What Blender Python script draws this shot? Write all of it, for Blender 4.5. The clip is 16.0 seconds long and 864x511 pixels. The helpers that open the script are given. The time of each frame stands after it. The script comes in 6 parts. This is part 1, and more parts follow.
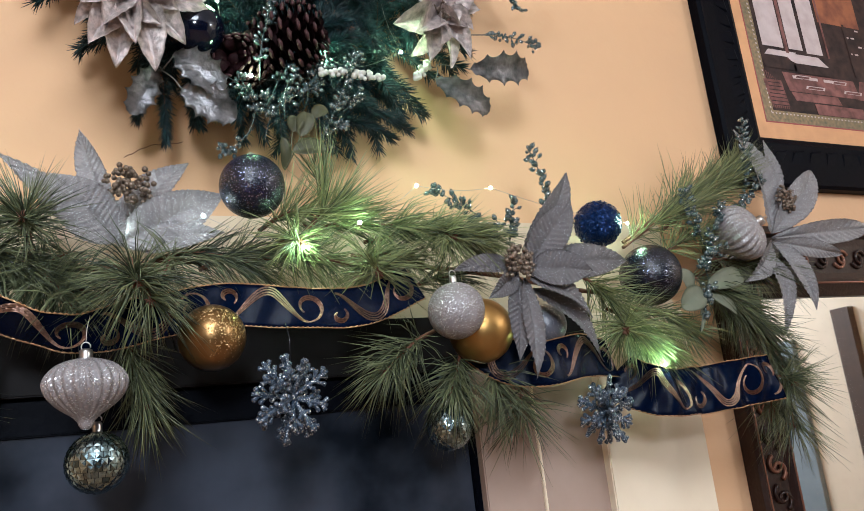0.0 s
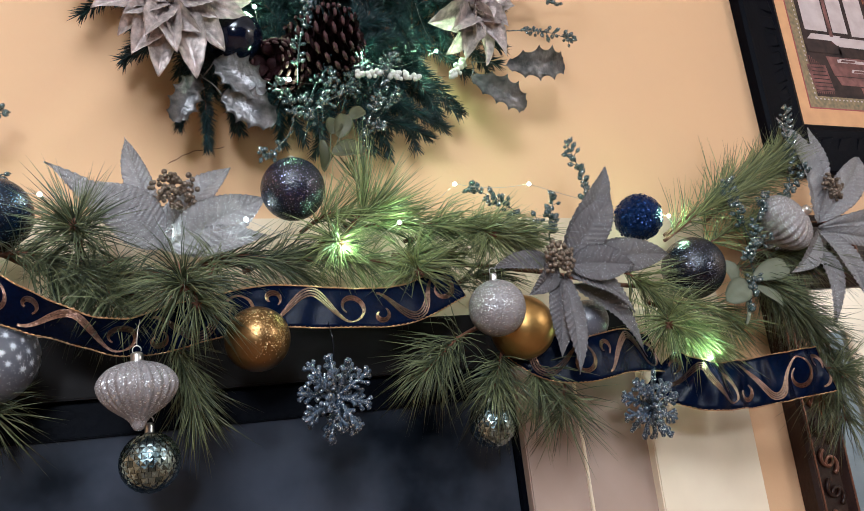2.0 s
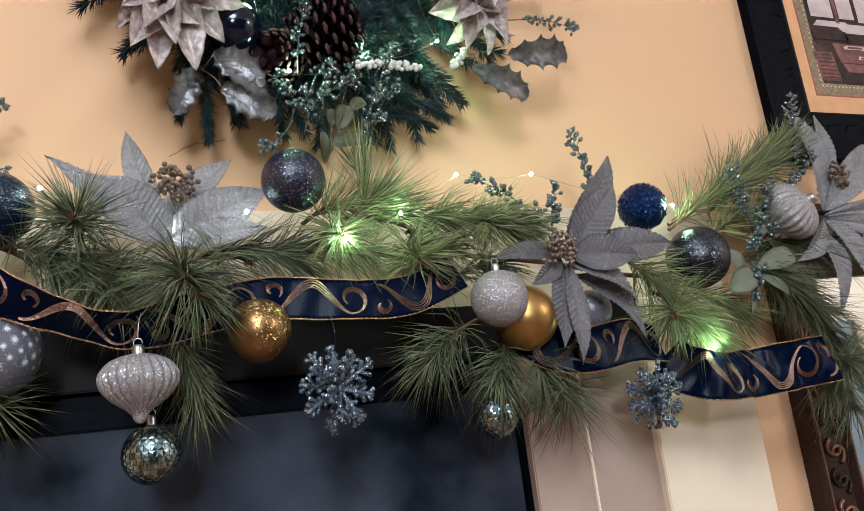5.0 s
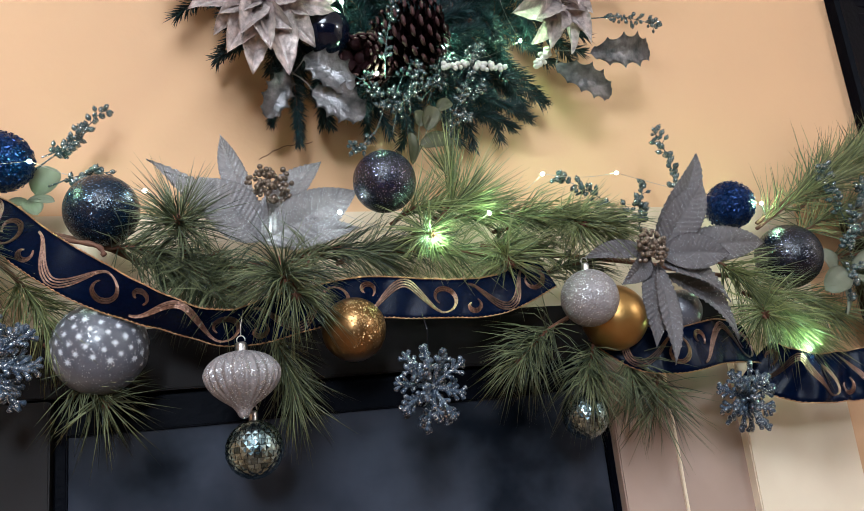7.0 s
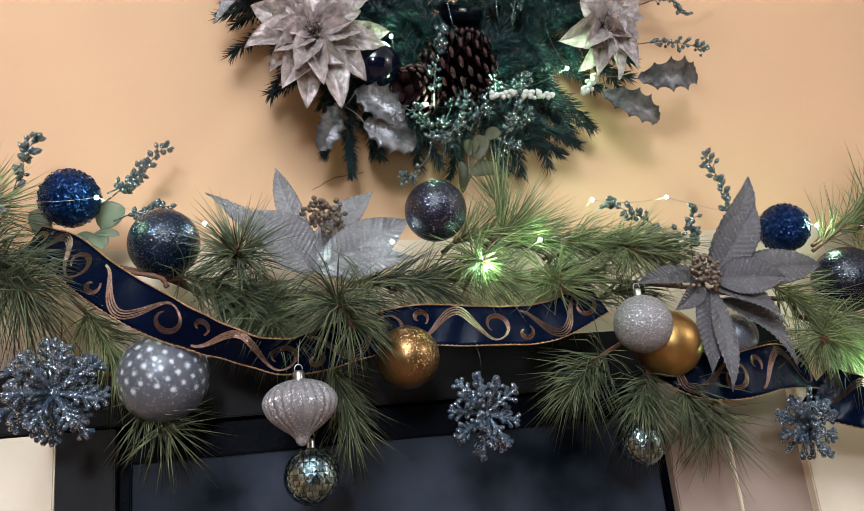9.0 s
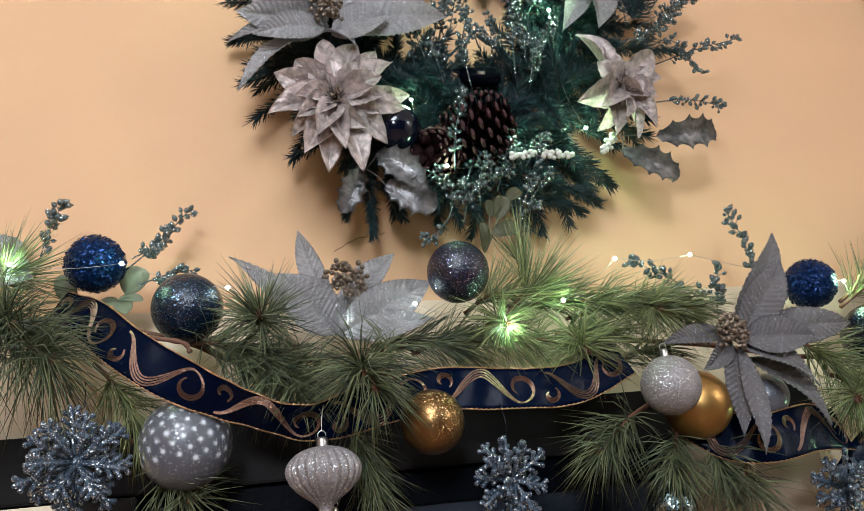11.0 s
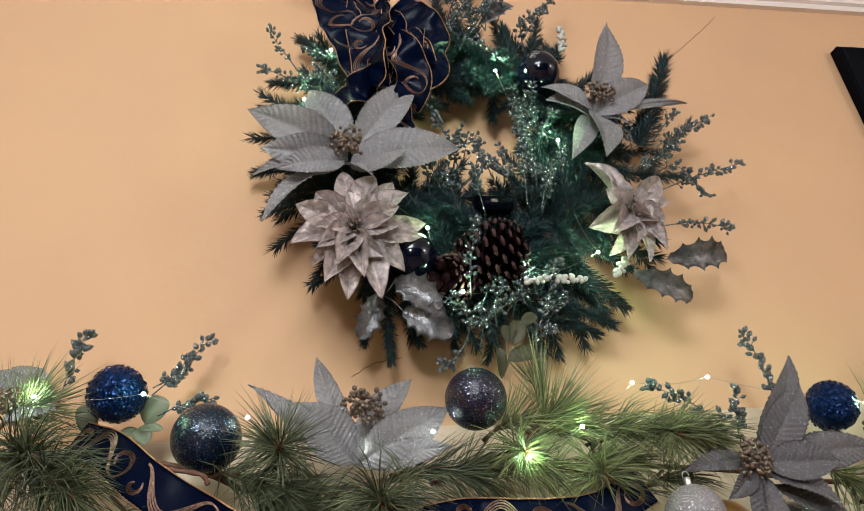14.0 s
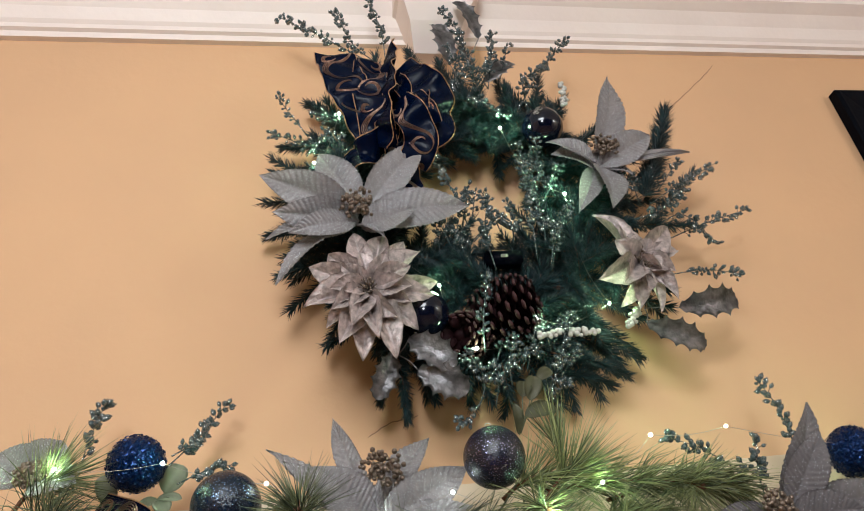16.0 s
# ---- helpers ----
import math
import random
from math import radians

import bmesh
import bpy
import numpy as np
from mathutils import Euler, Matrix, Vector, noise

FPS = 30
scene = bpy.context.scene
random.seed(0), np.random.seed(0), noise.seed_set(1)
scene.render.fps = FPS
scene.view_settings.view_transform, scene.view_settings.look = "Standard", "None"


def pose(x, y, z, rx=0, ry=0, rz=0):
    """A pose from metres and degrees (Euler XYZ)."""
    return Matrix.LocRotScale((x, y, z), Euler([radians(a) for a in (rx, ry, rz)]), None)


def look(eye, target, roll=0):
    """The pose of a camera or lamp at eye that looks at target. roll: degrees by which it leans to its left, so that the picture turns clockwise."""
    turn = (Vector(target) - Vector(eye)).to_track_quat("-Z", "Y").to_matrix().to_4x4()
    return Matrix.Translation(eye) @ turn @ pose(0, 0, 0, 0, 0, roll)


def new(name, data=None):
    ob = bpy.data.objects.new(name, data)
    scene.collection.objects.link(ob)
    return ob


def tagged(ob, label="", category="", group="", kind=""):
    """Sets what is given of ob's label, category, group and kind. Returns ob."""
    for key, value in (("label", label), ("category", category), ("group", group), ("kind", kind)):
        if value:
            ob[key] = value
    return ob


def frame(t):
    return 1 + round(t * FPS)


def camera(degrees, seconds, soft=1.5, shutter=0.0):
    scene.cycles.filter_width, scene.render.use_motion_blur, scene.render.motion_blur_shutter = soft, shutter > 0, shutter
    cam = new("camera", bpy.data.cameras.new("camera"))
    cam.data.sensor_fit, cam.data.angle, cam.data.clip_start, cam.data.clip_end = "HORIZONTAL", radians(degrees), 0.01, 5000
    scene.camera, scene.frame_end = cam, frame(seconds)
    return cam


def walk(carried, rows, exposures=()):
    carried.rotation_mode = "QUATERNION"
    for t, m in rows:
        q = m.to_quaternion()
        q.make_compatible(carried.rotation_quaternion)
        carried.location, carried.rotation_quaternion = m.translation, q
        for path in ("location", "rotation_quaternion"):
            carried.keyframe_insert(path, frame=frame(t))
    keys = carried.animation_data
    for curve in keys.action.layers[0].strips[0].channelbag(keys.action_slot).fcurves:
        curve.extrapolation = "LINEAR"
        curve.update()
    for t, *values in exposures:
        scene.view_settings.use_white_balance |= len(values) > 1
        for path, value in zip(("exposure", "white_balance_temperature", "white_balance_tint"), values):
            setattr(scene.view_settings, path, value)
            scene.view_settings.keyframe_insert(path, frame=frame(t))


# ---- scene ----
cam = camera(59.08, 16.0, soft=0.6)
PATH = [
    (0, -0.0000, 0.0000, 1.5000, 103.79, 6.07, -23.75),
    (0.5, 0.0032, 0.0031, 1.5063, 103.24, 5.92, -22.86),
    (1, 0.0040, 0.0092, 1.5066, 103.21, 6.10, -21.80),
    (1.5, -0.0003, 0.0091, 1.5051, 103.43, 6.27, -20.94),
    (2, -0.0031, -0.0042, 1.5028, 103.79, 6.57, -20.62),
    (2.5, -0.0011, -0.0122, 1.4994, 103.99, 6.82, -20.68),
    (3, 0.0019, -0.0133, 1.4999, 104.01, 7.02, -20.76),
    (3.5, 0.0099, -0.0091, 1.5014, 103.72, 7.02, -20.79),
    (6, -0.0108, -0.0002, 1.4994, 103.37, 6.50, -18.39),
    (6.5, -0.0262, 0.0039, 1.4999, 103.57, 6.24, -17.22),
    (7, -0.0402, 0.0081, 1.5011, 103.94, 6.06, -16.01),
    (7.5, -0.0517, 0.0010, 1.5043, 104.46, 5.89, -14.90),
    (8, -0.0511, -0.0052, 1.5054, 104.84, 5.79, -13.91),
    (8.5, -0.0515, -0.0021, 1.5048, 105.37, 5.83, -13.21),
    (11, -0.0592, -0.0010, 1.5196, 110.03, 6.10, -11.27),
    (11.5, -0.0604, -0.0098, 1.5259, 111.58, 6.16, -11.22),
    (12, -0.0656, -0.0226, 1.5328, 113.34, 6.32, -11.24),
    (12.5, -0.0693, -0.0268, 1.5336, 114.97, 6.34, -11.04),
    (13, -0.0696, -0.0299, 1.5360, 116.17, 6.36, -10.90),
    (13.5, -0.0667, -0.0283, 1.5330, 117.34, 6.21, -10.52),
    (14, -0.0674, -0.0259, 1.5345, 118.33, 6.20, -10.13),
    (14.5, -0.0759, -0.0319, 1.5421, 119.39, 6.28, -9.64),
    (15, -0.0765, -0.0322, 1.5430, 120.40, 6.63, -9.28),
    (15.5, -0.0788, -0.0371, 1.5439, 121.33, 7.14, -9.01),
    (16, -0.0749, -0.0430, 1.5430, 122.07, 7.59, -8.60),
]
walk(cam, [(t, pose(x, y, z, rx, ry, rz)) for t, x, y, z, rx, ry, rz in PATH], [(0.0, 0.42, 5600, 9), (3.5, 0.40, 5600, 9), (8.5, 0.38, 5550, 8), (11.0, 0.27, 5700, 8), (16.0, 0.05, 6050, 10)])

# ---- light: a ceiling lamp behind the camera, a soft room, fairy lights further down ----
world = bpy.data.worlds.new("room_air")
world.use_nodes = True
world.node_tree.nodes["Background"].inputs[0].default_value = (0.9, 0.85, 0.8, 1)
world.node_tree.nodes["Background"].inputs[1].default_value = 0.015
scene.world = world


def lamp(name, kind, place, energy, colour, size=0.1, target=None):
    data = bpy.data.lights.new(name, kind)
    data.energy, data.color = energy, colour
    if kind == "AREA":
        data.shape, data.size = "DISK", size
    else:
        data.shadow_soft_size = size
    ob = new(name, data)
    ob.matrix_world = look(place, target) if target else Matrix.Translation(place)
    return ob


lamp("ceiling_lamp_light", "AREA", (-0.25, -0.75, 2.86), 31, (0.97, 0.98, 0.96), 0.9, (-0.05, 0.9, 1.75))
lamp("far_lamp_light", "POINT", (-0.55, -2.0, 2.20), 104, (0.97, 0.98, 0.96), 0.2)
# unseen fill added to brighten the east wall in the mirror and the right side
lamp("east_fill_light", "POINT", (2.6, -1.2, 2.45), 38, (0.98, 0.97, 0.94), 0.15)


# ---- materials ----
def material(name, colour, rough=0.5, metal=0.0, second=None, scale=40.0, amount=0.5, bump=0.0, bump_scale=200.0, coarse=3.0, spec=0.5,
             glitter=0.0, glitter_scale=900.0, sheen=0.0, rand=0.0, sparse=0.0, spark=(0.9, 0.92, 0.95)):
    """A surface with grain and coarse stains; glitter tilts small flakes at random."""
    m = bpy.data.materials.new(name)
    m.use_nodes = True
    nodes, links = m.node_tree.nodes, m.node_tree.links
    b = nodes["Principled BSDF"]
    b.inputs["Roughness"].default_value = rough
    b.inputs["Metallic"].default_value = metal
    b.inputs["Specular IOR Level"].default_value = spec
    if sheen:
        b.inputs["Sheen Weight"].default_value = sheen
    tc = nodes.new("ShaderNodeTexCoord")
    second = second or tuple(c * 0.6 for c in colour)

    def noise_node(s, detail=4.0):
        n = nodes.new("ShaderNodeTexNoise")
        n.inputs["Scale"].default_value, n.inputs["Detail"].default_value = s, detail
        links.new(tc.outputs["Object"], n.inputs["Vector"])
        return n

    def mix(a, c, fac_socket=None, fac=0.5):
        x = nodes.new("ShaderNodeMix")
        x.data_type = "RGBA"
        for s, v in ((x.inputs[6], a), (x.inputs[7], c)):
            if isinstance(v, tuple):
                s.default_value = (*v, 1)
            else:
                links.new(v, s)
        if fac_socket:
            links.new(fac_socket, x.inputs[0])
        else:
            x.inputs[0].default_value = fac
        return x.outputs[2]

    def ramp(socket, lo, hi, top=1.0):
        r = nodes.new("ShaderNodeMapRange")
        r.inputs["From Min"].default_value, r.inputs["From Max"].default_value, r.inputs["To Max"].default_value = lo, hi, top
        links.new(socket, r.inputs["Value"])
        return r.outputs[0]

    fine, wide = noise_node(scale), noise_node(coarse, 2.0)
    col = mix(colour, second, ramp(fine.outputs["Fac"], 0.35, 0.75, amount))
    col = mix(col, second, ramp(wide.outputs["Fac"], 0.4, 0.8, amount * 0.6))
    if rand:
        info = nodes.new("ShaderNodeNewGeometry")
        col = mix(col, second, ramp(info.outputs["Random Per Island"], 0.0, 1.0, rand))
    if glitter:
        v = nodes.new("ShaderNodeTexVoronoi")
        v.inputs["Scale"].default_value = glitter_scale
        links.new(tc.outputs["Object"], v.inputs["Vector"])
        sub = nodes.new("ShaderNodeVectorMath")
        sub.operation = "SUBTRACT"
        links.new(v.outputs["Color"], sub.inputs[0])
        sub.inputs[1].default_value = (0.5, 0.5, 0.5)
        scl = nodes.new("ShaderNodeVectorMath")
        scl.operation = "SCALE"
        links.new(sub.outputs[0], scl.inputs[0])
        scl.inputs["Scale"].default_value = glitter
        geo = nodes.new("ShaderNodeNewGeometry")
        add = nodes.new("ShaderNodeVectorMath")
        links.new(geo.outputs["Normal"], add.inputs[0])
        links.new(scl.outputs[0], add.inputs[1])
        nrm = nodes.new("ShaderNodeVectorMath")
        nrm.operation = "NORMALIZE"
        links.new(add.outputs[0], nrm.inputs[0])
        links.new(nrm.outputs[0], b.inputs["Normal"])
        if sparse:
            sep = nodes.new("ShaderNodeSeparateColor")
            links.new(v.outputs["Color"], sep.inputs[0])
            flake = ramp(sep.outputs[0], 1.0 - sparse, 1.0 - sparse + 0.01)
            col = mix(col, spark, flake)
            links.new(flake, b.inputs["Metallic"])
    elif bump:
        grain = noise_node(bump_scale, 3.0)
        bm = nodes.new("ShaderNodeBump")
        bm.inputs["Strength"].default_value, bm.inputs["Distance"].default_value = bump, 0.002
        links.new(grain.outputs["Fac"], bm.inputs["Height"])
        links.new(bm.outputs[0], b.inputs["Normal"])
    links.new(col, b.inputs["Base Color"])
    return m


def glow(name, colour, strength):
    m = material(name, colour)
    b = m.node_tree.nodes["Principled BSDF"]
    b.inputs["Emission Color"].default_value = (*colour, 1)
    b.inputs["Emission Strength"].default_value = strength
    return m


WALL = material("tan_wall_paint", (0.68, 0.415, 0.230), 0.75, second=(0.60, 0.370, 0.215), scale=4, amount=0.6, bump=0.3, bump_scale=45, coarse=1.1, spec=0.3)
CREAM = material("cream_painted_wood", (0.84, 0.71, 0.54), 0.5, second=(0.76, 0.62, 0.46), scale=18, amount=0.5, bump=0.15, bump_scale=40, spec=0.4)
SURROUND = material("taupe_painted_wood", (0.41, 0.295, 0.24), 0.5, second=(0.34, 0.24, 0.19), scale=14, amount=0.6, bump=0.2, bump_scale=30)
FASCIA = material("cream_fascia_paint", (0.66, 0.52, 0.36), 0.55, second=(0.56, 0.43, 0.30), scale=14, amount=0.6, bump=0.2, bump_scale=40)
# taupe darkened for the left inner panel: the garland's shade is in its colour
SHADEDSIDE = material("shaded_taupe_wood", (0.016, 0.013, 0.013), 0.55, scale=16, bump=0.2, bump_scale=40, spec=0.2)
# near-black: shade under the garland put into the frieze colour; south wall shares it
FRIEZE = material("shade_dark_wood", (0.008, 0.006, 0.006), 0.6, scale=20, bump=0.2, bump_scale=50, spec=0.15)
CROWN = material("white_crown_paint", (0.86, 0.75, 0.69), 0.5, second=(0.76, 0.64, 0.58), scale=8, amount=0.4, bump=0.15, bump_scale=80)
CEILING = material("white_ceiling_paint", (0.80, 0.78, 0.74), 0.8, scale=10, amount=0.15, bump=0.2)
FLOORWOOD = material("brown_floorboards", (0.25, 0.14, 0.07), 0.4, scale=10, bump=0.2)
# blue-grey noise clouds paint the hazy room reflections onto the black glass
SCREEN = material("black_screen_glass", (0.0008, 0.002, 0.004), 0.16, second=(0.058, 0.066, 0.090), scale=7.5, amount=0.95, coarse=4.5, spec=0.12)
BLACKFRAME = material("black_carved_frame", (0.0008, 0.0014, 0.0042), 0.5, scale=60, bump=0.4, bump_scale=120, spec=0.05)
MAT = material("tan_picture_mat", (0.68, 0.36, 0.17), 0.7, second=(0.5, 0.25, 0.12), scale=30, amount=0.5)
PRINTDARK = material("sepia_print_dark", (0.012, 0.008, 0.009), 0.5, second=(0.070, 0.038, 0.032), scale=38, amount=0.9, coarse=14, spec=0.15)
PRINTPINK = material("sepia_print_pink", (0.27, 0.115, 0.10), 0.5, second=(0.07, 0.032, 0.030), scale=45, amount=0.95, coarse=18, spec=0.15)
PRINTWHITE = material("sepia_print_white", (0.58, 0.48, 0.47), 0.5, second=(0.36, 0.25, 0.24), scale=40, amount=0.5, spec=0.2)
PRINTORANGE = material("sepia_print_orange", (0.34, 0.12, 0.055), 0.5, second=(0.12, 0.04, 0.03), scale=30, amount=0.9, spec=0.2)
PRINTRED = material("red_print_line", (0.35, 0.05, 0.05), 0.5, scale=40)
OCHRE = material("speckled_ochre_border", (0.30, 0.20, 0.10), 0.6, second=(0.10, 0.09, 0.05), scale=110, amount=1.0)
CARVED = material("carved_bronze_wood", (0.014, 0.006, 0.005), 0.3, second=(0.045, 0.018, 0.012), scale=80, amount=0.5, bump=0.4, bump_scale=150, spec=0.3)
COPPER = material("copper_wood_highlight", (0.25, 0.11, 0.07), 0.3, 0.4, scale=60)
MIRROR = material("mirror_silver", (0.86, 0.88, 0.88), 0.02, 1.0, second=(0.84, 0.86, 0.87), scale=3, amount=0.2)
NAVY = material("navy_satin_ribbon", (0.0012, 0.0072, 0.034), 0.25, second=(0.0005, 0.002, 0.009), scale=300, amount=0.5, spec=0.20, bump=0.15, bump_scale=900)
BRAID = material("copper_glitter_braid", (0.62, 0.36, 0.19), 0.3, 0.9, second=(0.35, 0.18, 0.09), scale=500, amount=0.7, glitter=1.1, glitter_scale=1300)
SWIRL = material("copper_glitter_print", (0.40, 0.245, 0.18), 0.3, 0.85, second=(0.09, 0.05, 0.04), scale=420, amount=0.9, glitter=1.0, glitter_scale=1100)
PLUM = material("plum_black_glitter", (0.013, 0.009, 0.026), 0.24, 0.5, second=(0.002, 0.008, 0.015), scale=90, amount=0.9, glitter=0.45, glitter_scale=900, coarse=14, sparse=0.09, spark=(0.34, 0.33, 0.46))
TEALBALL = material("teal_black_glitter", (0.003, 0.013, 0.034), 0.24, 0.5, second=(0.001, 0.003, 0.009), scale=90, amount=0.9, glitter=0.45, glitter_scale=900, coarse=14, sparse=0.09, spark=(0.27, 0.38, 0.54))
DARKBALL = material("midnight_glitter", (0.005, 0.006, 0.016), 0.24, 0.5, second=(0.001, 0.002, 0.006), scale=90, amount=0.9, glitter=0.45, glitter_scale=900, coarse=14, sparse=0.08, spark=(0.30, 0.33, 0.44))
TINSEL = material("navy_tinsel", (0.003, 0.032, 0.15), 0.3, 0.65, second=(0.001, 0.009, 0.045), scale=200, amount=0.6, glitter=1.1, glitter_scale=420, rand=0.6)
SILVER = material("silver_glitter", (0.275, 0.245, 0.245), 0.40, 0.5, second=(0.15, 0.132, 0.136), scale=140, amount=0.6, glitter=0.6, glitter_scale=900, sparse=0.09, coarse=14)
SNOWGLIT = material("ice_blue_glitter", (0.085, 0.105, 0.135), 0.28, 0.8, second=(0.006, 0.022, 0.050), scale=45, amount=0.95, glitter=0.8, glitter_scale=800, coarse=9, sparse=0.17)
GOLD = material("antique_gold", (0.44, 0.25, 0.075), 0.36, 0.9, second=(0.26, 0.14, 0.05), scale=30, amount=0.5, bump=0.05)
BRONZE = material("dark_bronze_gold", (0.30, 0.165, 0.060), 0.30, 0.9, second=(0.13, 0.07, 0.028), scale=30, amount=0.6)
GOLDGLIT = material("gold_glitter_crust", (0.62, 0.40, 0.18), 0.3, 0.9, scale=200, glitter=1.1, glitter_scale=900)
FACET = material("mirror_facets", (0.50, 0.64, 0.66), 0.22, 1.0, second=(0.008, 0.030, 0.040), scale=60, amount=0.5, rand=0.75)
STARGREY = material("frosted_grey_ball", (0.115, 0.115, 0.135), 0.30, 0.4, second=(0.075, 0.075, 0.09), scale=60, amount=0.5, coarse=14, glitter=0.2, glitter_scale=1100, sparse=0.03)
STARWHITE = material("white_star_print", (0.72, 0.74, 0.78), 0.5, scale=200, amount=0.2)
CAP = material("silver_cap_metal", (0.60, 0.57, 0.55), 0.28, 0.95, scale=100, amount=0.3)
WIRE = material("thin_wire", (0.45, 0.40, 0.36), 0.35, 0.9, scale=100)
FABRIC = material("silver_grey_fabric", (0.44, 0.41, 0.41), 0.55, 0.1, second=(0.25, 0.235, 0.24), scale=120, amount=0.7, glitter=0.14, glitter_scale=1200, coarse=16, sparse=0.07)
FABRICDARK = material("grey_taupe_fabric", (0.25, 0.225, 0.23), 0.6, 0.1, second=(0.145, 0.13, 0.14), scale=140, amount=0.5, glitter=0.10, glitter_scale=1200, coarse=16, sparse=0.025)
CHAMPAGNE = material("champagne_foil", (0.88, 0.76, 0.73), 0.38, 0.30, second=(0.20, 0.16, 0.14), scale=100, amount=0.75, bump=1.0, bump_scale=180, coarse=30)
HOLLYFOIL = material("silver_holly_foil", (0.36, 0.34, 0.345), 0.34, 0.6, second=(0.06, 0.065, 0.065), scale=60, amount=1.0, bump=1.0, bump_scale=120, coarse=22)
BEADS = material("bronze_beads", (0.28, 0.21, 0.16), 0.3, 0.7, second=(0.08, 0.06, 0.045), scale=150, amount=0.8, glitter=0.6, glitter_scale=900)
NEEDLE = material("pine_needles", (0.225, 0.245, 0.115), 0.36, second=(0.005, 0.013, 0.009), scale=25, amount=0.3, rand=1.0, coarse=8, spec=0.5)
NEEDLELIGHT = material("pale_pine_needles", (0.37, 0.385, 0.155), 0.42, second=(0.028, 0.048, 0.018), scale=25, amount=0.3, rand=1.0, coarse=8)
FIR = material("dark_fir_needles", (0.014, 0.050, 0.054), 0.38, second=(0.0008, 0.004, 0.006), scale=25, amount=0.5, rand=1.0, coarse=8, spec=0.45)
BARK = material("brown_stem", (0.17, 0.070, 0.038), 0.7, second=(0.07, 0.030, 0.018), scale=120, bump=0.6, bump_scale=300)
BERRY = material("teal_glitter_berries", (0.10, 0.145, 0.15), 0.2, 0.8, second=(0.008, 0.020, 0.024), scale=200, amount=0.6, glitter=0.8, glitter_scale=1100, rand=0.85, sparse=0.20)
WHITEBERRY = material("white_berries", (0.55, 0.53, 0.48), 0.4, scale=80, amount=0.3)
EUCA = material("pale_eucalyptus", (0.32, 0.33, 0.24), 0.55, second=(0.20, 0.22, 0.15), scale=50, amount=0.6, coarse=15)
OLIVE = material("olive_brown_leaf", (0.14, 0.135, 0.07), 0.5, second=(0.07, 0.075, 0.04), scale=50, amount=0.6, coarse=15)
CONE = material("maroon_pine_cone", (0.013, 0.0028, 0.0036), 0.7, second=(0.005, 0.0015, 0.002), scale=80, bump=0.4, spec=0.1)
CONETIP = material("pale_cone_tip", (0.055, 0.022, 0.023), 0.6, scale=80, spec=0.2)
NAVYGLASS = material("navy_gloss_ball", (0.002, 0.003, 0.010), 0.12, 0.0, scale=20, amount=0.2, spec=0.5)
BULB = glow("led_bulb", (0.94, 1.0, 0.90), 30.0)


# ---- building helpers ----
def part(name, bm, mat, parent=None, label="", smooth=True):
    """Links a bmesh as one mesh object under a thing or a part."""
    me = bpy.data.meshes.new(name)
    bm.to_mesh(me)
    bm.free()
    me.materials.append(mat)
    if smooth:
        me.polygons.foreach_set("use_smooth", [True] * len(me.polygons))
    ob = new(name, me)
    if parent:
        ob.parent = parent
    return tagged(ob, label) if label else ob


def thing(name, label, category, place=(0, 0, 0), group="", kind=""):
    ob = new(name)
    ob.empty_display_size = 0.02
    ob.location = place
    return tagged(ob, label, category, group, kind)


def box(bm, lo, hi, bevel=0.0):
    c = [(a + b) / 2 for a, b in zip(lo, hi)]
    s = [abs(b - a) for a, b in zip(lo, hi)]
    tmp = bmesh.new()
    bmesh.ops.create_cube(tmp, size=1, matrix=Matrix.Translation(c) @ Matrix.Diagonal((*s, 1)))
    if bevel:
        bmesh.ops.bevel(tmp, geom=tmp.edges[:], offset=bevel, segments=2, affect="EDGES")
    me = bpy.data.meshes.new("tmp")
    tmp.to_mesh(me)
    tmp.free()
    bm.from_mesh(me)
    bpy.data.meshes.remove(me)
    return bm


def tube(bm, pts, radii, sides=6, cap=True):
    """A tube along points with a radius at each."""
    pts = [Vector(p) for p in pts]
    rings, side = [], None
    for i, p in enumerate(pts):
        d = (pts[min(i + 1, len(pts) - 1)] - pts[max(i - 1, 0)]).normalized()
        if side is None:
            side = d.orthogonal().normalized()
        else:
            side = (side - d * side.dot(d)).normalized()
        up = d.cross(side)
        r = radii[i] if isinstance(radii, (list, tuple)) else radii
        rings.append([bm.verts.new(p + r * (math.cos(a) * side + math.sin(a) * up)) for a in (2 * math.pi * k / sides for k in range(sides))])
    for a, b in zip(rings, rings[1:]):
        for k in range(sides):
            bm.faces.new((a[k], a[(k + 1) % sides], b[(k + 1) % sides], b[k]))
    if cap:
        bm.faces.new(rings[0][::-1])
        bm.faces.new(rings[-1])
    return bm


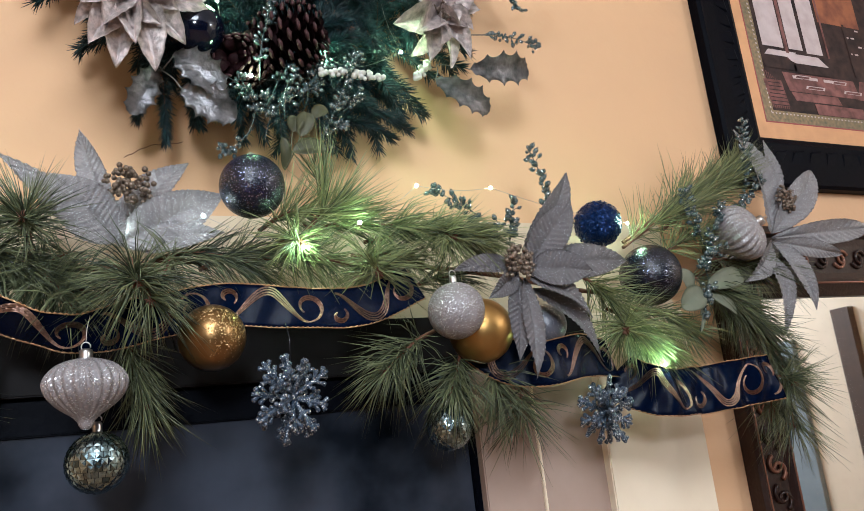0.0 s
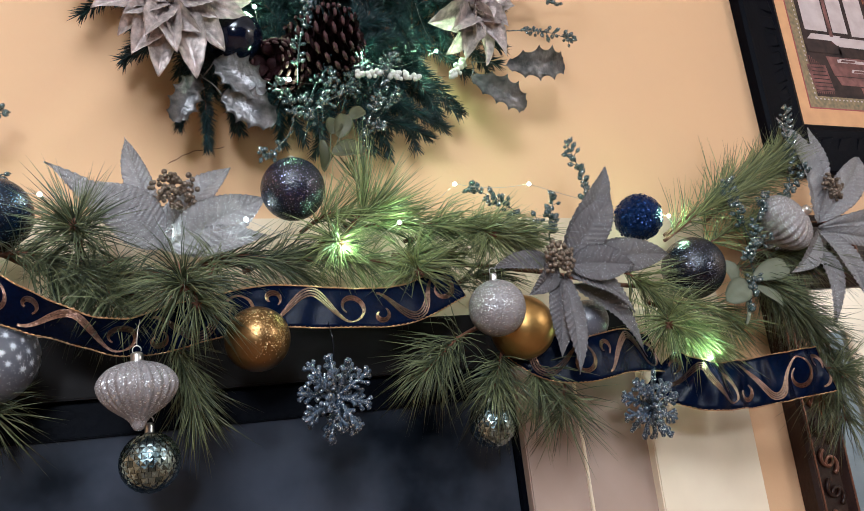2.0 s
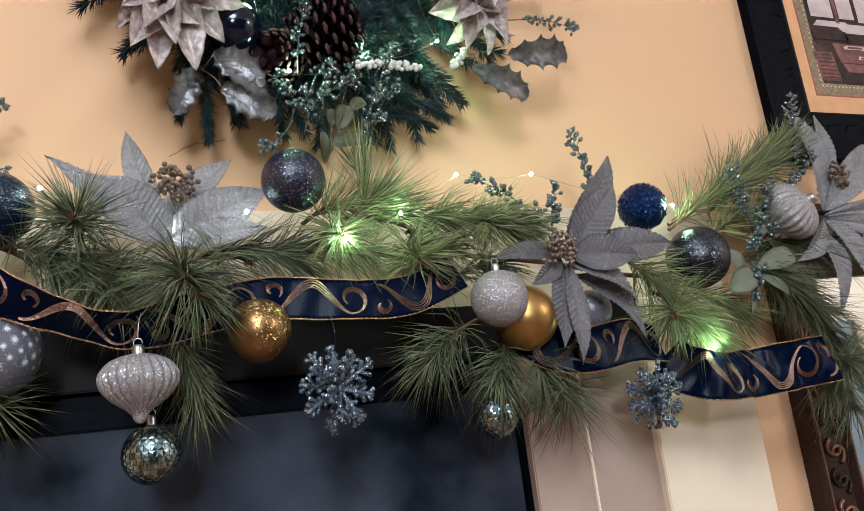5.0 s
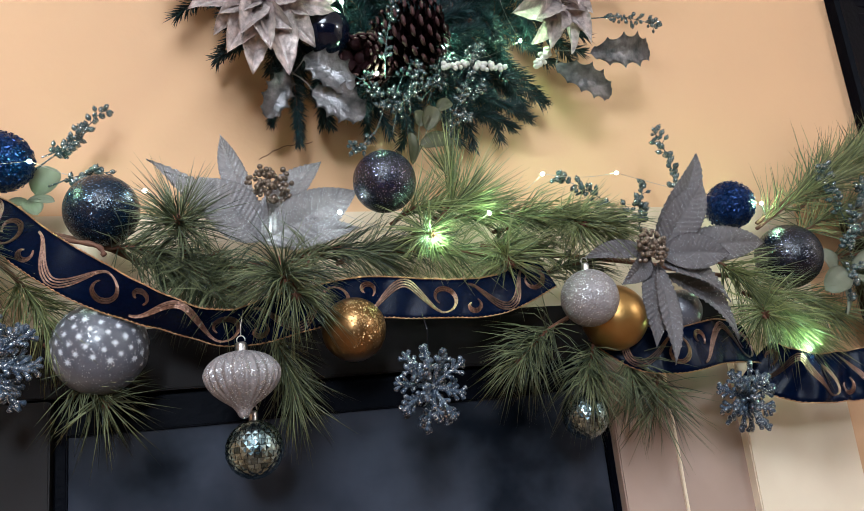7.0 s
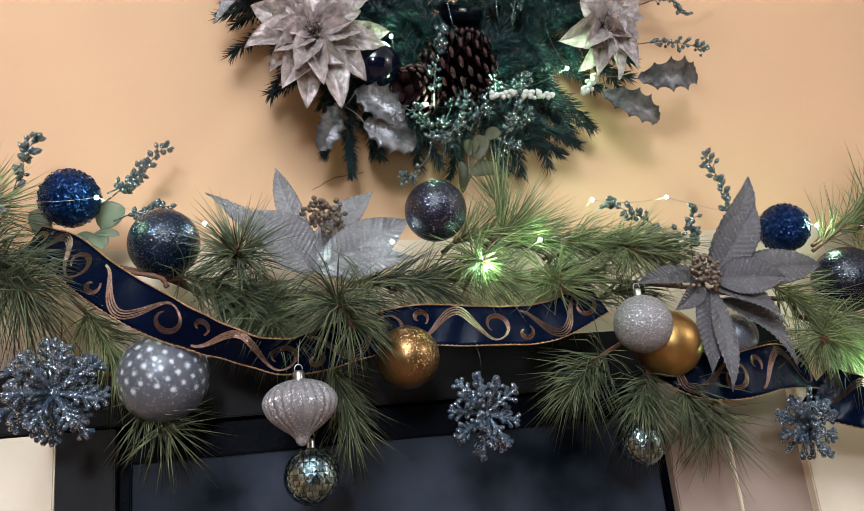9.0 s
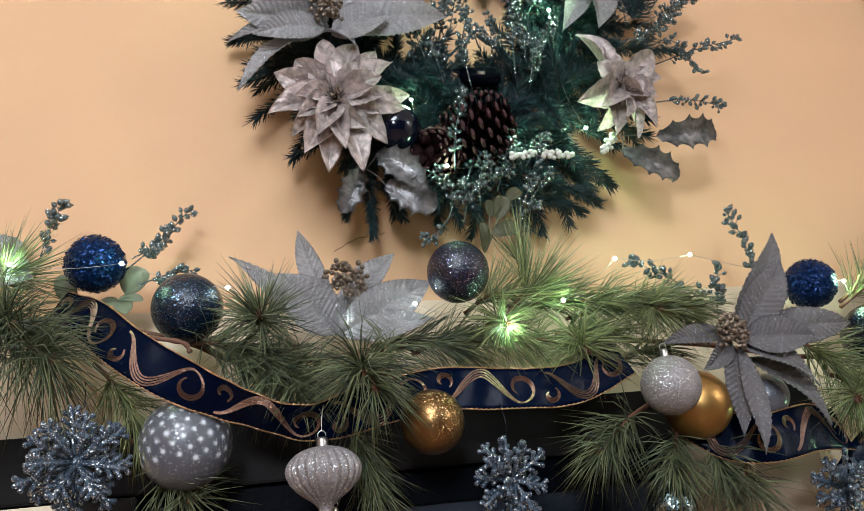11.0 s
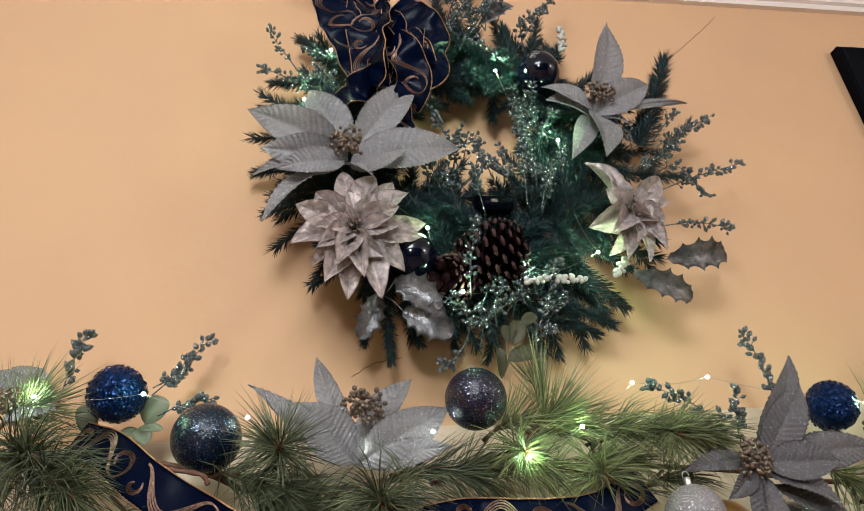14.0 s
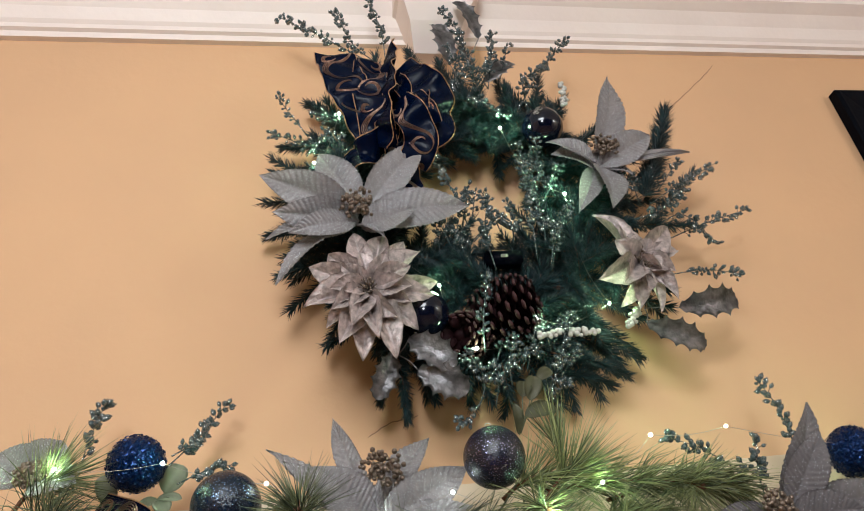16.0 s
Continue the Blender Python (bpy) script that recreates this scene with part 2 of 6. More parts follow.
def lathe(profile, steps=40, rib=None):
    """A turned form from (radius, height) pairs; rib(angle, i) scales the radius."""
    bm = bmesh.new()
    rings = []
    for i, (r, z) in enumerate(profile):
        if r < 1e-5:
            rings.append([bm.verts.new((0, 0, z))])
        else:
            ring = []
            for k in range(steps):
                a = 2 * math.pi * k / steps
                q = r * (rib(a, i) if rib else 1)
                ring.append(bm.verts.new((q * math.cos(a), q * math.sin(a), z)))
            rings.append(ring)
    for a, b in zip(rings, rings[1:]):
        for k in range(steps):
            n = (k + 1) % steps
            if len(a) == 1 and len(b) > 1:
                bm.faces.new((a[0], b[k], b[n]))
            elif len(b) == 1 and len(a) > 1:
                bm.faces.new((a[k], b[0], a[n]))
            elif len(a) > 1:
                bm.faces.new((a[k], b[k], b[n], a[n]))
    bmesh.ops.recalc_face_normals(bm, faces=bm.faces)
    return bm


def spline(pts, steps=8):
    """A smooth line through points."""
    pts = [Vector(p) for p in pts]
    q = [2 * pts[0] - pts[1], *pts, 2 * pts[-1] - pts[-2]]
    out = []
    for i in range(1, len(q) - 2):
        a, b, c, d = q[i - 1 : i + 3]
        for k in range(steps):
            t = k / steps
            out.append(0.5 * (2 * b + (c - a) * t + (2 * a - 5 * b + 4 * c - d) * t * t + (3 * b - a - 3 * c + d) * t ** 3))
    return out + [pts[-1]]


def aim(place, ahead, roll=0.0):
    """A pose whose z axis points ahead."""
    return Matrix.Translation(place) @ Vector(ahead).to_track_quat("Z", "Y").to_matrix().to_4x4() @ Matrix.Rotation(radians(roll), 4, "Z")


# ---- the large structure ----
WY = 1.085


def plain(name, lo, hi, mat, label, category="wall", kind="structure", bevel=0.0):
    return tagged(part(name, box(bmesh.new(), lo, hi, bevel), mat, smooth=False), label, category, kind=kind)


plain("wall_north", (-3.0, WY, 0), (3.2, WY + 0.12, 2.95), WALL, "tan painted plaster wall above the fireplace")
# south wall is out of view; near-black so glossy surfaces mirror little light
plain("wall_south", (-3.0, -3.3, 0), (3.2, -3.2, 2.95), FRIEZE, "plain unseen wall closing the room, dark to keep reflections dark")
plain("wall_west", (-3.1, -3.2, 0), (-3.0, WY, 2.95), WALL, "plain tan wall closing the room")
plain("wall_east", (3.2, -3.2, 0), (3.3, WY, 2.95), CREAM, "plain cream wall closing the room")
CARVED_DARK = material("dark_brown_door_wood", (0.09, 0.05, 0.03), 0.5, scale=20)
GREYTRIM = material("grey_painted_trim", (0.28, 0.33, 0.36), 0.5, scale=12, amount=0.4)
plain("door_trim_1", (3.17, -0.76, 0), (3.2, -0.55, 1.80), GREYTRIM, "blue-grey painted door trim on the side wall", "trim")
plain("door_trim_2", (3.16, -0.29, 0), (3.2, -0.20, 1.90), CARVED_DARK, "dark brown door post on the side wall", "trim")
plain("floor", (-3.1, -3.3, -0.1), (3.3, WY + 0.1, 0), FLOORWOOD, "brown wooden floor of the room", "floor")
plain("ceiling", (-3.1, -3.3, 2.95), (3.3, WY + 0.1, 3.05), CEILING, "white painted ceiling", "ceiling")


def crown():
    prof = [(0.0, 2.79), (-0.012, 2.79), (-0.014, 2.803), (-0.022, 2.806), (-0.024, 2.815), (-0.030, 2.822), (-0.042, 2.845), (-0.062, 2.870),
            (-0.085, 2.886), (-0.088, 2.900), (-0.098, 2.904), (-0.102, 2.925), (-0.102, 2.95), (0.0, 2.95)]
    bm = bmesh.new()
    ends = [[bm.verts.new((x, WY + y, z)) for y, z in prof] for x in (-3.0, 3.2)]
    n = len(prof)
    for k in range(n):
        bm.faces.new((ends[0][k], ends[0][(k + 1) % n], ends[1][(k + 1) % n], ends[1][k]))
    bm.faces.new(ends[0][::-1])
    bm.faces.new(ends[1])
    bmesh.ops.recalc_face_normals(bm, faces=bm.faces)
    tagged(part("crown_trim", bm, CROWN, smooth=False), "white painted crown moulding along the ceiling", "moulding", kind="structure")
    bm = bmesh.new()
    rows = [[bm.verts.new((x, y, z)) for x, y in ((l, WY), (l, WY - d), (r, WY - d), (r, WY))] for l, r, d, z in
            ((0.215, 0.300, 0.030, 2.745), (0.205, 0.320, 0.080, 2.790), (0.185, 0.350, 0.120, 2.838), (0.178, 0.357, 0.128, 2.842), (0.178, 0.357, 0.128, 2.95))]
    for p, q in zip(rows, rows[1:]):
        for k in range(3):
            bm.faces.new((p[k], p[k + 1], q[k + 1], q[k]))
    bm.faces.new(rows[0])
    bmesh.ops.recalc_face_normals(bm, faces=bm.faces)
    tagged(part("crown_block_trim", bm, CROWN, smooth=False), "white painted corner block in the crown moulding", "moulding", kind="structure")


crown()


def fireplace():
    f = thing("fireplace_surround", "cream and taupe painted wooden fireplace surround with shelf", "fireplace", (0.2, WY, 0))
    f.matrix_world = Matrix.Translation((0, 0, 0))
    spec = (
        ("outer_panel", (0.765, WY - 0.035, 0.0), (0.978, WY, 1.683), CREAM), ("outer_panel", (-0.665, WY - 0.035, 0.0), (-0.452, WY, 1.683), CREAM),
        ("inner_panel", (0.532, WY - 0.055, 0.0), (0.628, WY, 1.60), SURROUND), ("inner_panel", (-0.286, WY - 0.055, 0.0), (-0.217, WY, 1.60), SHADEDSIDE),
        ("middle_panel", (0.628, WY - 0.050, 0.0), (0.750, WY, 1.60), SURROUND), ("middle_panel", (-0.437, WY - 0.050, 0.0), (-0.286, WY, 1.60), CREAM),
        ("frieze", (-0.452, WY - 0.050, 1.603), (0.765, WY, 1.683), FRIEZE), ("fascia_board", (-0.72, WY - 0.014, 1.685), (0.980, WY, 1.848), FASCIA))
    for name, lo, hi, mat in spec:
        part(name, box(bmesh.new(), lo, hi, 0.002), mat, f, smooth=False)
    for x0, x1 in ((0.748, 0.768), (-0.455, -0.435)):
        bm = bmesh.new()
        box(bm, (x0, WY - 0.066, 0), (x0 + 0.008, WY, 1.60), 0.002)
        box(bm, (x0 + 0.009, WY - 0.058, 0), (x1, WY, 1.60), 0.003)
        part("moulding", bm, CREAM, f, smooth=False)
    for x in (0.628,):
        part("bead", box(bmesh.new(), (x - 0.002, WY - 0.060, 0), (x + 0.002, WY - 0.05, 1.60), 0.001), CREAM, f, smooth=False)
    part("bead", box(bmesh.new(), (-0.293, WY - 0.062, 0), (-0.284, WY - 0.05, 1.60), 0.002), CREAM, f, smooth=False)
    part("firebox_edge", box(bmesh.new(), (-0.217, WY - 0.03, 0.55), (0.532, WY - 0.002, 1.603)), BLACKFRAME, f, smooth=False)
    s = thing("fireplace_screen", "black glass fireplace screen with smoky reflections painted into its colour", "screen", (0.16, WY - 0.03, 0.6))
    s.matrix_world = Matrix.Translation((0, 0, 0))
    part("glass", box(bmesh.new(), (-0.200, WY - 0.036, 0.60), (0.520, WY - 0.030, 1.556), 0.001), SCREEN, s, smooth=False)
    for lo, hi in (((-0.213, WY - 0.042, 0.58), (-0.200, WY - 0.031, 1.598)), ((0.520, WY - 0.042, 0.58), (0.531, WY - 0.031, 1.598)), ((-0.200, WY - 0.042, 1.556), (0.520, WY - 0.031, 1.598))):
        part("screen_frame", box(bmesh.new(), lo, hi, 0.002), BLACKFRAME, s, smooth=False)


fireplace()


# ---- baubles ----
def cap_parts(parent, top, r, wire=0.02):
    """A crimped metal cap, its loop and the hook wire."""
    bm = lathe([(0.0, 0.010), (r * 0.6, 0.010), (r * 0.92, 0.0085), (r, 0.005), (r, 0.0), (r * 1.12, -0.002), (0.0, -0.002)], 20, lambda a, i: 1 + 0.06 * math.cos(10 * a))
    bmesh.ops.translate(bm, vec=top, verts=bm.verts)
    c = part("cap", bm, CAP, parent, "crimped silver cap")
    bm = bmesh.new()
    tube(bm, [Vector(top) + Vector((0.0045 * math.cos(a), 0, 0.012 + 0.005 * math.sin(a))) for a in (math.pi * k / 8 - 0.2 for k in range(12))], 0.0007, 5)
    part("loop", bm, CAP, c)
    if wire:
        bm = bmesh.new()
        tube(bm, spline([Vector(top) + Vector(v) for v in ((0, 0, 0.016), (0.001, 0.002, 0.016 + wire * 0.5), (0.004, 0.004, 0.016 + wire))], 5), 0.0005, 5)
        part("hook_wire", bm, WIRE, parent)


def ball(place, r, mat, label, name="bauble", cap=True, wire=0.0, tilt=(0, 0, 0)):
    t = thing(name, label, "ornament", place, "baubles on the garland")
    t.rotation_euler = [radians(a) for a in tilt]
    bm = bmesh.new()
    bmesh.ops.create_uvsphere(bm, u_segments=48, v_segments=28, radius=r)
    part("ball", bm, mat, t)
    if cap:
        cap_parts(t, (0, 0, r * 0.985), r * 0.13, wire)
    return t


def tinsel_ball(place, r, label):
    """A foam ball crusted with small foil chips."""
    rng = random.Random(7)
    t = thing("tinsel_bauble", label, "ornament", place, "baubles on the garland")
    bm = bmesh.new()
    bmesh.ops.create_icosphere(bm, subdivisions=4, radius=r * 0.95)
    part("ball", bm, TINSEL, t)
    bm = bmesh.new()
    for _ in range(2300):
        n = Vector((rng.gauss(0, 1), rng.gauss(0, 1), rng.gauss(0, 1))).normalized()
        s, u = n.orthogonal().normalized(), None
        s.rotate(Matrix.Rotation(rng.uniform(0, 6.3), 3, n))
        u = n.cross(s)
        c = n * r * rng.uniform(0.93, 1.0)
        w = r * rng.uniform(0.022, 0.048)
        lift = n * w * rng.uniform(0.2, 1.1)
        bm.faces.new([bm.verts.new(v) for v in (c - s * w - u * w * 0.5, c + s * w - u * w * 0.5, c + s * w + u * w * 0.5 + lift, c - s * w + u * w * 0.5 + lift)])
    tagged(part("tinsel_crust", bm, TINSEL, t, smooth=False), kind="stuff")


def onion(place, r, label, matrix=None, wire=0.03):
    t = thing("onion_bauble", label, "ornament", place, "baubles on the garland")
    if matrix:
        t.rotation_euler = [radians(a) for a in matrix]
    prof = [(0.12, 0.66), (0.22, 0.655), (0.45, 0.60), (0.70, 0.49), (0.90, 0.30), (0.99, 0.12), (1.0, 0.0), (0.97, -0.14), (0.88, -0.32), (0.72, -0.50), (0.52, -0.66),
            (0.33, -0.80), (0.21, -0.93), (0.16, -1.04), (0.10, -1.12), (0.0, -1.15)]
    fine = spline([(a, b, 0) for a, b in prof], 3)
    top = 0.66

    def rib(a, i):
        z = fine[i][1]
        amp = 0.035 * max(0.0, min(1.0, (fine[i][0] - 0.15) * 3))
        return 1 + amp * math.cos(24 * a + 2.2 * (z - 0.5))

    bm = lathe([(max(0, p[0]) * r, p[1] * r) for p in fine[:-1]] + [(0.0, -1.15 * r)], 192, rib)
    part("body", bm, SILVER, t)
    cap_parts(t, (0, 0, r * top), r * 0.16, wire)
    return t


def mirror_ball(place, r, label):
    """A ball of small tilted mirror facets."""
    rng = random.Random(5)
    t = thing("mirror_bauble", label, "ornament", place, "baubles on the garland")
    bm = bmesh.new()
    rows = 15
    for i in range(rows):
        a0, a1 = math.pi * i / rows, math.pi * (i + 1) / rows
        n = max(4, round(28 * math.sin((a0 + a1) / 2)))
        off = rng.random()
        for k in range(n):
            b0, b1 = 2 * math.pi * (k + off) / n, 2 * math.pi * (k + 0.94 + off) / n
            q = [Vector((math.sin(a) * math.cos(b), math.sin(a) * math.sin(b), math.cos(a))) for a, b in ((a0, b0), (a1, b0), (a1, b1), (a0, b1))]
            c = sum(q, Vector()) / 4
            peak = bm.verts.new(c * r * 1.022)
            vs = [bm.verts.new((c + (v - c) * 0.96) * r) for v in q]
            for m in range(4):
                if (vs[m].co - vs[(m + 1) % 4].co).length > 1e-5:
                    bm.faces.new((vs[m], vs[(m + 1) % 4], peak))
    part("mirror_shell", bm, FACET, t, smooth=False)
    bm = bmesh.new()
    bmesh.ops.create_uvsphere(bm, u_segments=32, v_segments=16, radius=r * 0.985)
    part("core", bm, NAVYGLASS, t)
    cap_parts(t, (0, 0, r), r * 0.15, 0.02)


def star_ball(place, r):
    t = ball(place, r, STARGREY, "frosted grey glass bauble printed with white stars", "star_bauble", cap=False)
    rng = random.Random(3)
    one = None
    for i in range(190):
        z = 1 - 2 * (i + 0.5) / 190
        a = i * 2.39996
        n = Vector((math.sqrt(1 - z * z) * math.cos(a), math.sqrt(1 - z * z) * math.sin(a), z))
        if n.y > 0.5 or n.z < -0.45:
            continue
        if one is None:
            bm = bmesh.new()
            for k in range(4):
                m = Matrix.Rotation(math.pi * k / 4, 4, "Z")
                vs = [bm.verts.new(m @ Vector(v)) for v in ((-0.0056, 0, -0.0002), (0, -0.0010, 0.0002), (0.0056, 0, -0.0002), (0, 0.0010, 0.0002))]
                bm.faces.new(vs)
            ob = part("star", bm, STARWHITE, t)
            one = ob.data
        else:
            ob = new("star", one)
            ob.parent = t
        ob.matrix_local = aim(n * (r + 0.0006), n, rng.uniform(0, 90)) @ Matrix.Scale(rng.uniform(0.8, 1.08), 4)


def snowflake(place, r, label, turn, seed, layers=(0, 22, -22)):
    """A three-dimensional glitter snowflake: branched arms in tilted layers."""
    rng = random.Random(seed)
    t = thing("snowflake_ornament", label, "ornament", place, "snowflakes on the garland")
    t.rotation_euler = [radians(a) for a in turn]
    arms = 7
    for layer, lean in enumerate(layers):
        for k in range(arms):
            a = 2 * math.pi * (k + layer * 0.37) / arms
            bm = bmesh.new()
            L = r * rng.uniform(0.86, 1.04) * (1 if layer == 0 else 0.9)
            d = Vector((math.cos(a) * math.cos(radians(lean)), math.sin(radians(lean)), math.sin(a) * math.cos(radians(lean))))
            s = Vector((-math.sin(a), 0, math.cos(a)))
            n = d.cross(s)

            def knob(p, q, r0, r1):
                tube(bm, [p, p + (q - p) * 0.5, p + (q - p) * 0.9, q], [r0, r0 * 0.95, r1 * 1.15, r1 * 0.6], 6)

            knob(d * 0.004, d * L, 0.0031, 0.0033)
            arm = part("arm", bm, SNOWGLIT, t)
            for f, l in ((0.40, 0.18), (0.60, 0.25), (0.80, 0.20)):
                for sg in (-1, 1):
                    bm = bmesh.new()
                    q = d * L * f
                    e = (d * 0.75 + s * sg * 0.8 + n * rng.uniform(-0.5, 0.5)).normalized()
                    knob(q, q + e * r * l * rng.uniform(0.85, 1.15), 0.0025, 0.0029)
                    part("twig", bm, SNOWGLIT, arm)
    bm = bmesh.new()
    bmesh.ops.create_icosphere(bm, subdivisions=2, radius=0.007)
    part("centre", bm, SNOWGLIT, t)
    bm = bmesh.new()
    tube(bm, [(0, 0, 0), (0.001, 0.004, r + 0.01), (0, 0.01, r + 0.03)], 0.0005, 5)
    part("hanging_thread", bm, NAVYGLASS, t, "dark thread")


ball((0.190, 0.905, 1.833), 0.0405, PLUM, "plum and teal glitter bauble resting on the pine", tilt=(-20, 5, 0))
ball((-0.150, 0.950, 1.814), 0.0435, TEALBALL, "dark teal glitter bauble resting on a bare twig", cap=False, tilt=(160, 10, 0))
ball((0.832, 0.950, 1.724), 0.0495, DARKBALL, "midnight blue glitter bauble beside a grey poinsettia", cap=False, tilt=(150, 0, 20))
ball((0.436, 0.870, 1.661), 0.0370, SILVER, "silver glitter bauble hanging before a gold one")
ball((0.487, 0.905, 1.639), 0.0440, GOLD, "satin gold bauble behind a silver one", cap=False)
gold_left = ball((0.133, 0.895, 1.643), 0.0382, BRONZE, "antique gold bauble with a glitter crust, under the ribbon", cap=False)
ball((0.604, 0.925, 1.646), 0.0300, STARGREY, "small pale blue bauble behind the poinsettia petals", cap=False)
tinsel_ball((0.760, 0.970, 1.815), 0.0385, "navy blue tinsel bauble above the garland")
tinsel_ball((-0.264, 0.970, 1.884), 0.0370, "navy blue tinsel bauble crossed by a fairy light wire")
onion((0.001, 0.870, 1.596), 0.0405, "silver glitter ribbed onion bauble hanging from a pine spray")
onion((1.028, 0.930, 1.793), 0.0500, "silver glitter ribbed onion bauble lying on its side", (70, 10, 25), 0)
mirror_ball((0.012, 0.900, 1.517), 0.0320, "teal mirror-faceted bauble hanging below the garland")
mirror_ball((0.431, 0.920, 1.517), 0.0300, "dark mirror-faceted bauble hanging under pine needles")
star_ball((-0.151, 0.942, 1.647), 0.0525)
snowflake((0.220, 0.890, 1.568), 0.060, "silver and blue glitter snowflake hanging below the ribbon", (4, 0, 36), 1, (0, 24, -24))
snowflake((0.687, 0.925, 1.517), 0.056, "ice blue glitter snowflake beside the ribbon", (15, 10, 35), 2, (0, 34, -34))
snowflake((-0.254, 0.880, 1.629), 0.062, "ice blue glitter snowflake under the pine spray", (-8, 5, 20), 3)

rng = random.Random(21)
bm = bmesh.new()
for _ in range(420):
    n = Vector((rng.gauss(0.35, 0.6), -1, rng.gauss(0.25, 0.5))).normalized()
    if n.x < -0.25 and n.z < 0.35:
        continue
    tmp = n.orthogonal().normalized()
    tmp.rotate(Matrix.Rotation(rng.uniform(0, 6.3), 3, n))
    c = n * 0.0384
    u, w = tmp * rng.uniform(0.0004, 0.0011), n.cross(tmp) * rng.uniform(0.0004, 0.0010)
    bm.faces.new([bm.verts.new(v) for v in (c - u - w, c + u - w, c + u + w + n * 0.0005, c - u + w + n * 0.0003)])
tagged(part("glitter_crust", bm, GOLDGLIT, gold_left, "rough gold glitter crust", smooth=False), kind="stuff")


# ---- foliage helpers ----
def blades(name, items, mat, parent, sides=3):
    """Thin bent needles, each from three points and a radius, as one mesh."""
    verts, faces = [], []
    for p0, p1, p2, r in items:
        d = (p2 - p0).normalized()
        s = d.orthogonal().normalized()
        u = d.cross(s)
        i = len(verts)
        for p, q in ((p0, r), (p1, r * 0.9)):
            for k in range(sides):
                a = 2 * math.pi * k / sides
                verts.append(p + q * (math.cos(a) * s + math.sin(a) * u))
        verts.append(p2)
        for k in range(sides):
            n = (k + 1) % sides
            faces.append((i + k, i + n, i + sides + n, i + sides + k))
            faces.append((i + sides + k, i + sides + n, i + 2 * sides))
    me = bpy.data.meshes.new(name)
    me.from_pydata([tuple(v) for v in verts], [], faces)
    me.materials.append(mat)
    me.polygons.foreach_set("use_smooth", [True] * len(me.polygons))
    ob = new(name, me)
    ob.parent = parent
    return tagged(ob, kind="stuff")


def pine_spray(parent, base, tip, count=170, length=0.075, mat=None, seed=0, spread=(18, 62), sag=0.25, start=0.25, bend=(0, 0, 0), thick=0.00078):
    """A twig with long needles that stand round it and point ahead."""
    rng = random.Random(seed)
    base, tip = Vector(base), Vector(tip)
    mid = (base + tip) / 2 + Vector(bend)
    line = spline([base, mid, tip], 6)
    bm = bmesh.new()
    n = len(line)
    tube(bm, line, [0.0028 - 0.0012 * i / n + 0.0006 * rng.random() for i in range(n)], 7)
    for _ in range(16):
        i = rng.randrange(n // 3, n)
        q = Vector((rng.gauss(0, 1), rng.gauss(0, 1), rng.gauss(0, 1))).normalized()
        tube(bm, [line[i], line[i] + q * 0.004 + (tip - base).normalized() * 0.003], [0.0014, 0.0003], 4)
    ahead = (line[-1] - line[-2]).normalized()
    for _ in range(22):
        q = (ahead + Vector((rng.gauss(0, 0.75), rng.gauss(0, 0.75), rng.gauss(0, 0.75)))).normalized()
        tube(bm, [tip, tip + q * 0.0045, tip + q * 0.009], [0.0016, 0.0013, 0.0003], 4)
    twig = part("pine_twig", bm, BARK, parent)
    items = []
    for _ in range(count):
        t = start + (1 - start) * rng.random() ** 0.7
        f = t * (n - 1)
        i = min(int(f), n - 2)
        p = line[i].lerp(line[i + 1], f - i)
        d = (line[i + 1] - line[i]).normalized()
        s = d.orthogonal().normalized()
        s.rotate(Matrix.Rotation(rng.uniform(0, 6.2832), 3, d))
        a = radians(rng.uniform(spread[0], spread[1] + 10)) * (1.15 - (0.45 if spread[1] < 75 else 0.1) * t)
        way = d * math.cos(a) + s * math.sin(a)
        L = length * rng.uniform(0.65, 1.12)
        for k in range(2):
            w = (way + Vector((rng.gauss(0, 0.13), rng.gauss(0, 0.13), rng.gauss(0, 0.13)))).normalized()
            q1 = p + w * L * 0.5
            q2 = p + w * L + Vector((rng.gauss(0, 0.05), rng.gauss(0, 0.05), -sag * rng.uniform(0.1, 1.0))) * L
            for q in (q1, q2):
                q.y = min(q.y, 1.080)
            items.append((p, q1, q2, thick * rng.uniform(0.75, 1.2)))
    blades("needle_tuft", items, mat or NEEDLE, twig)


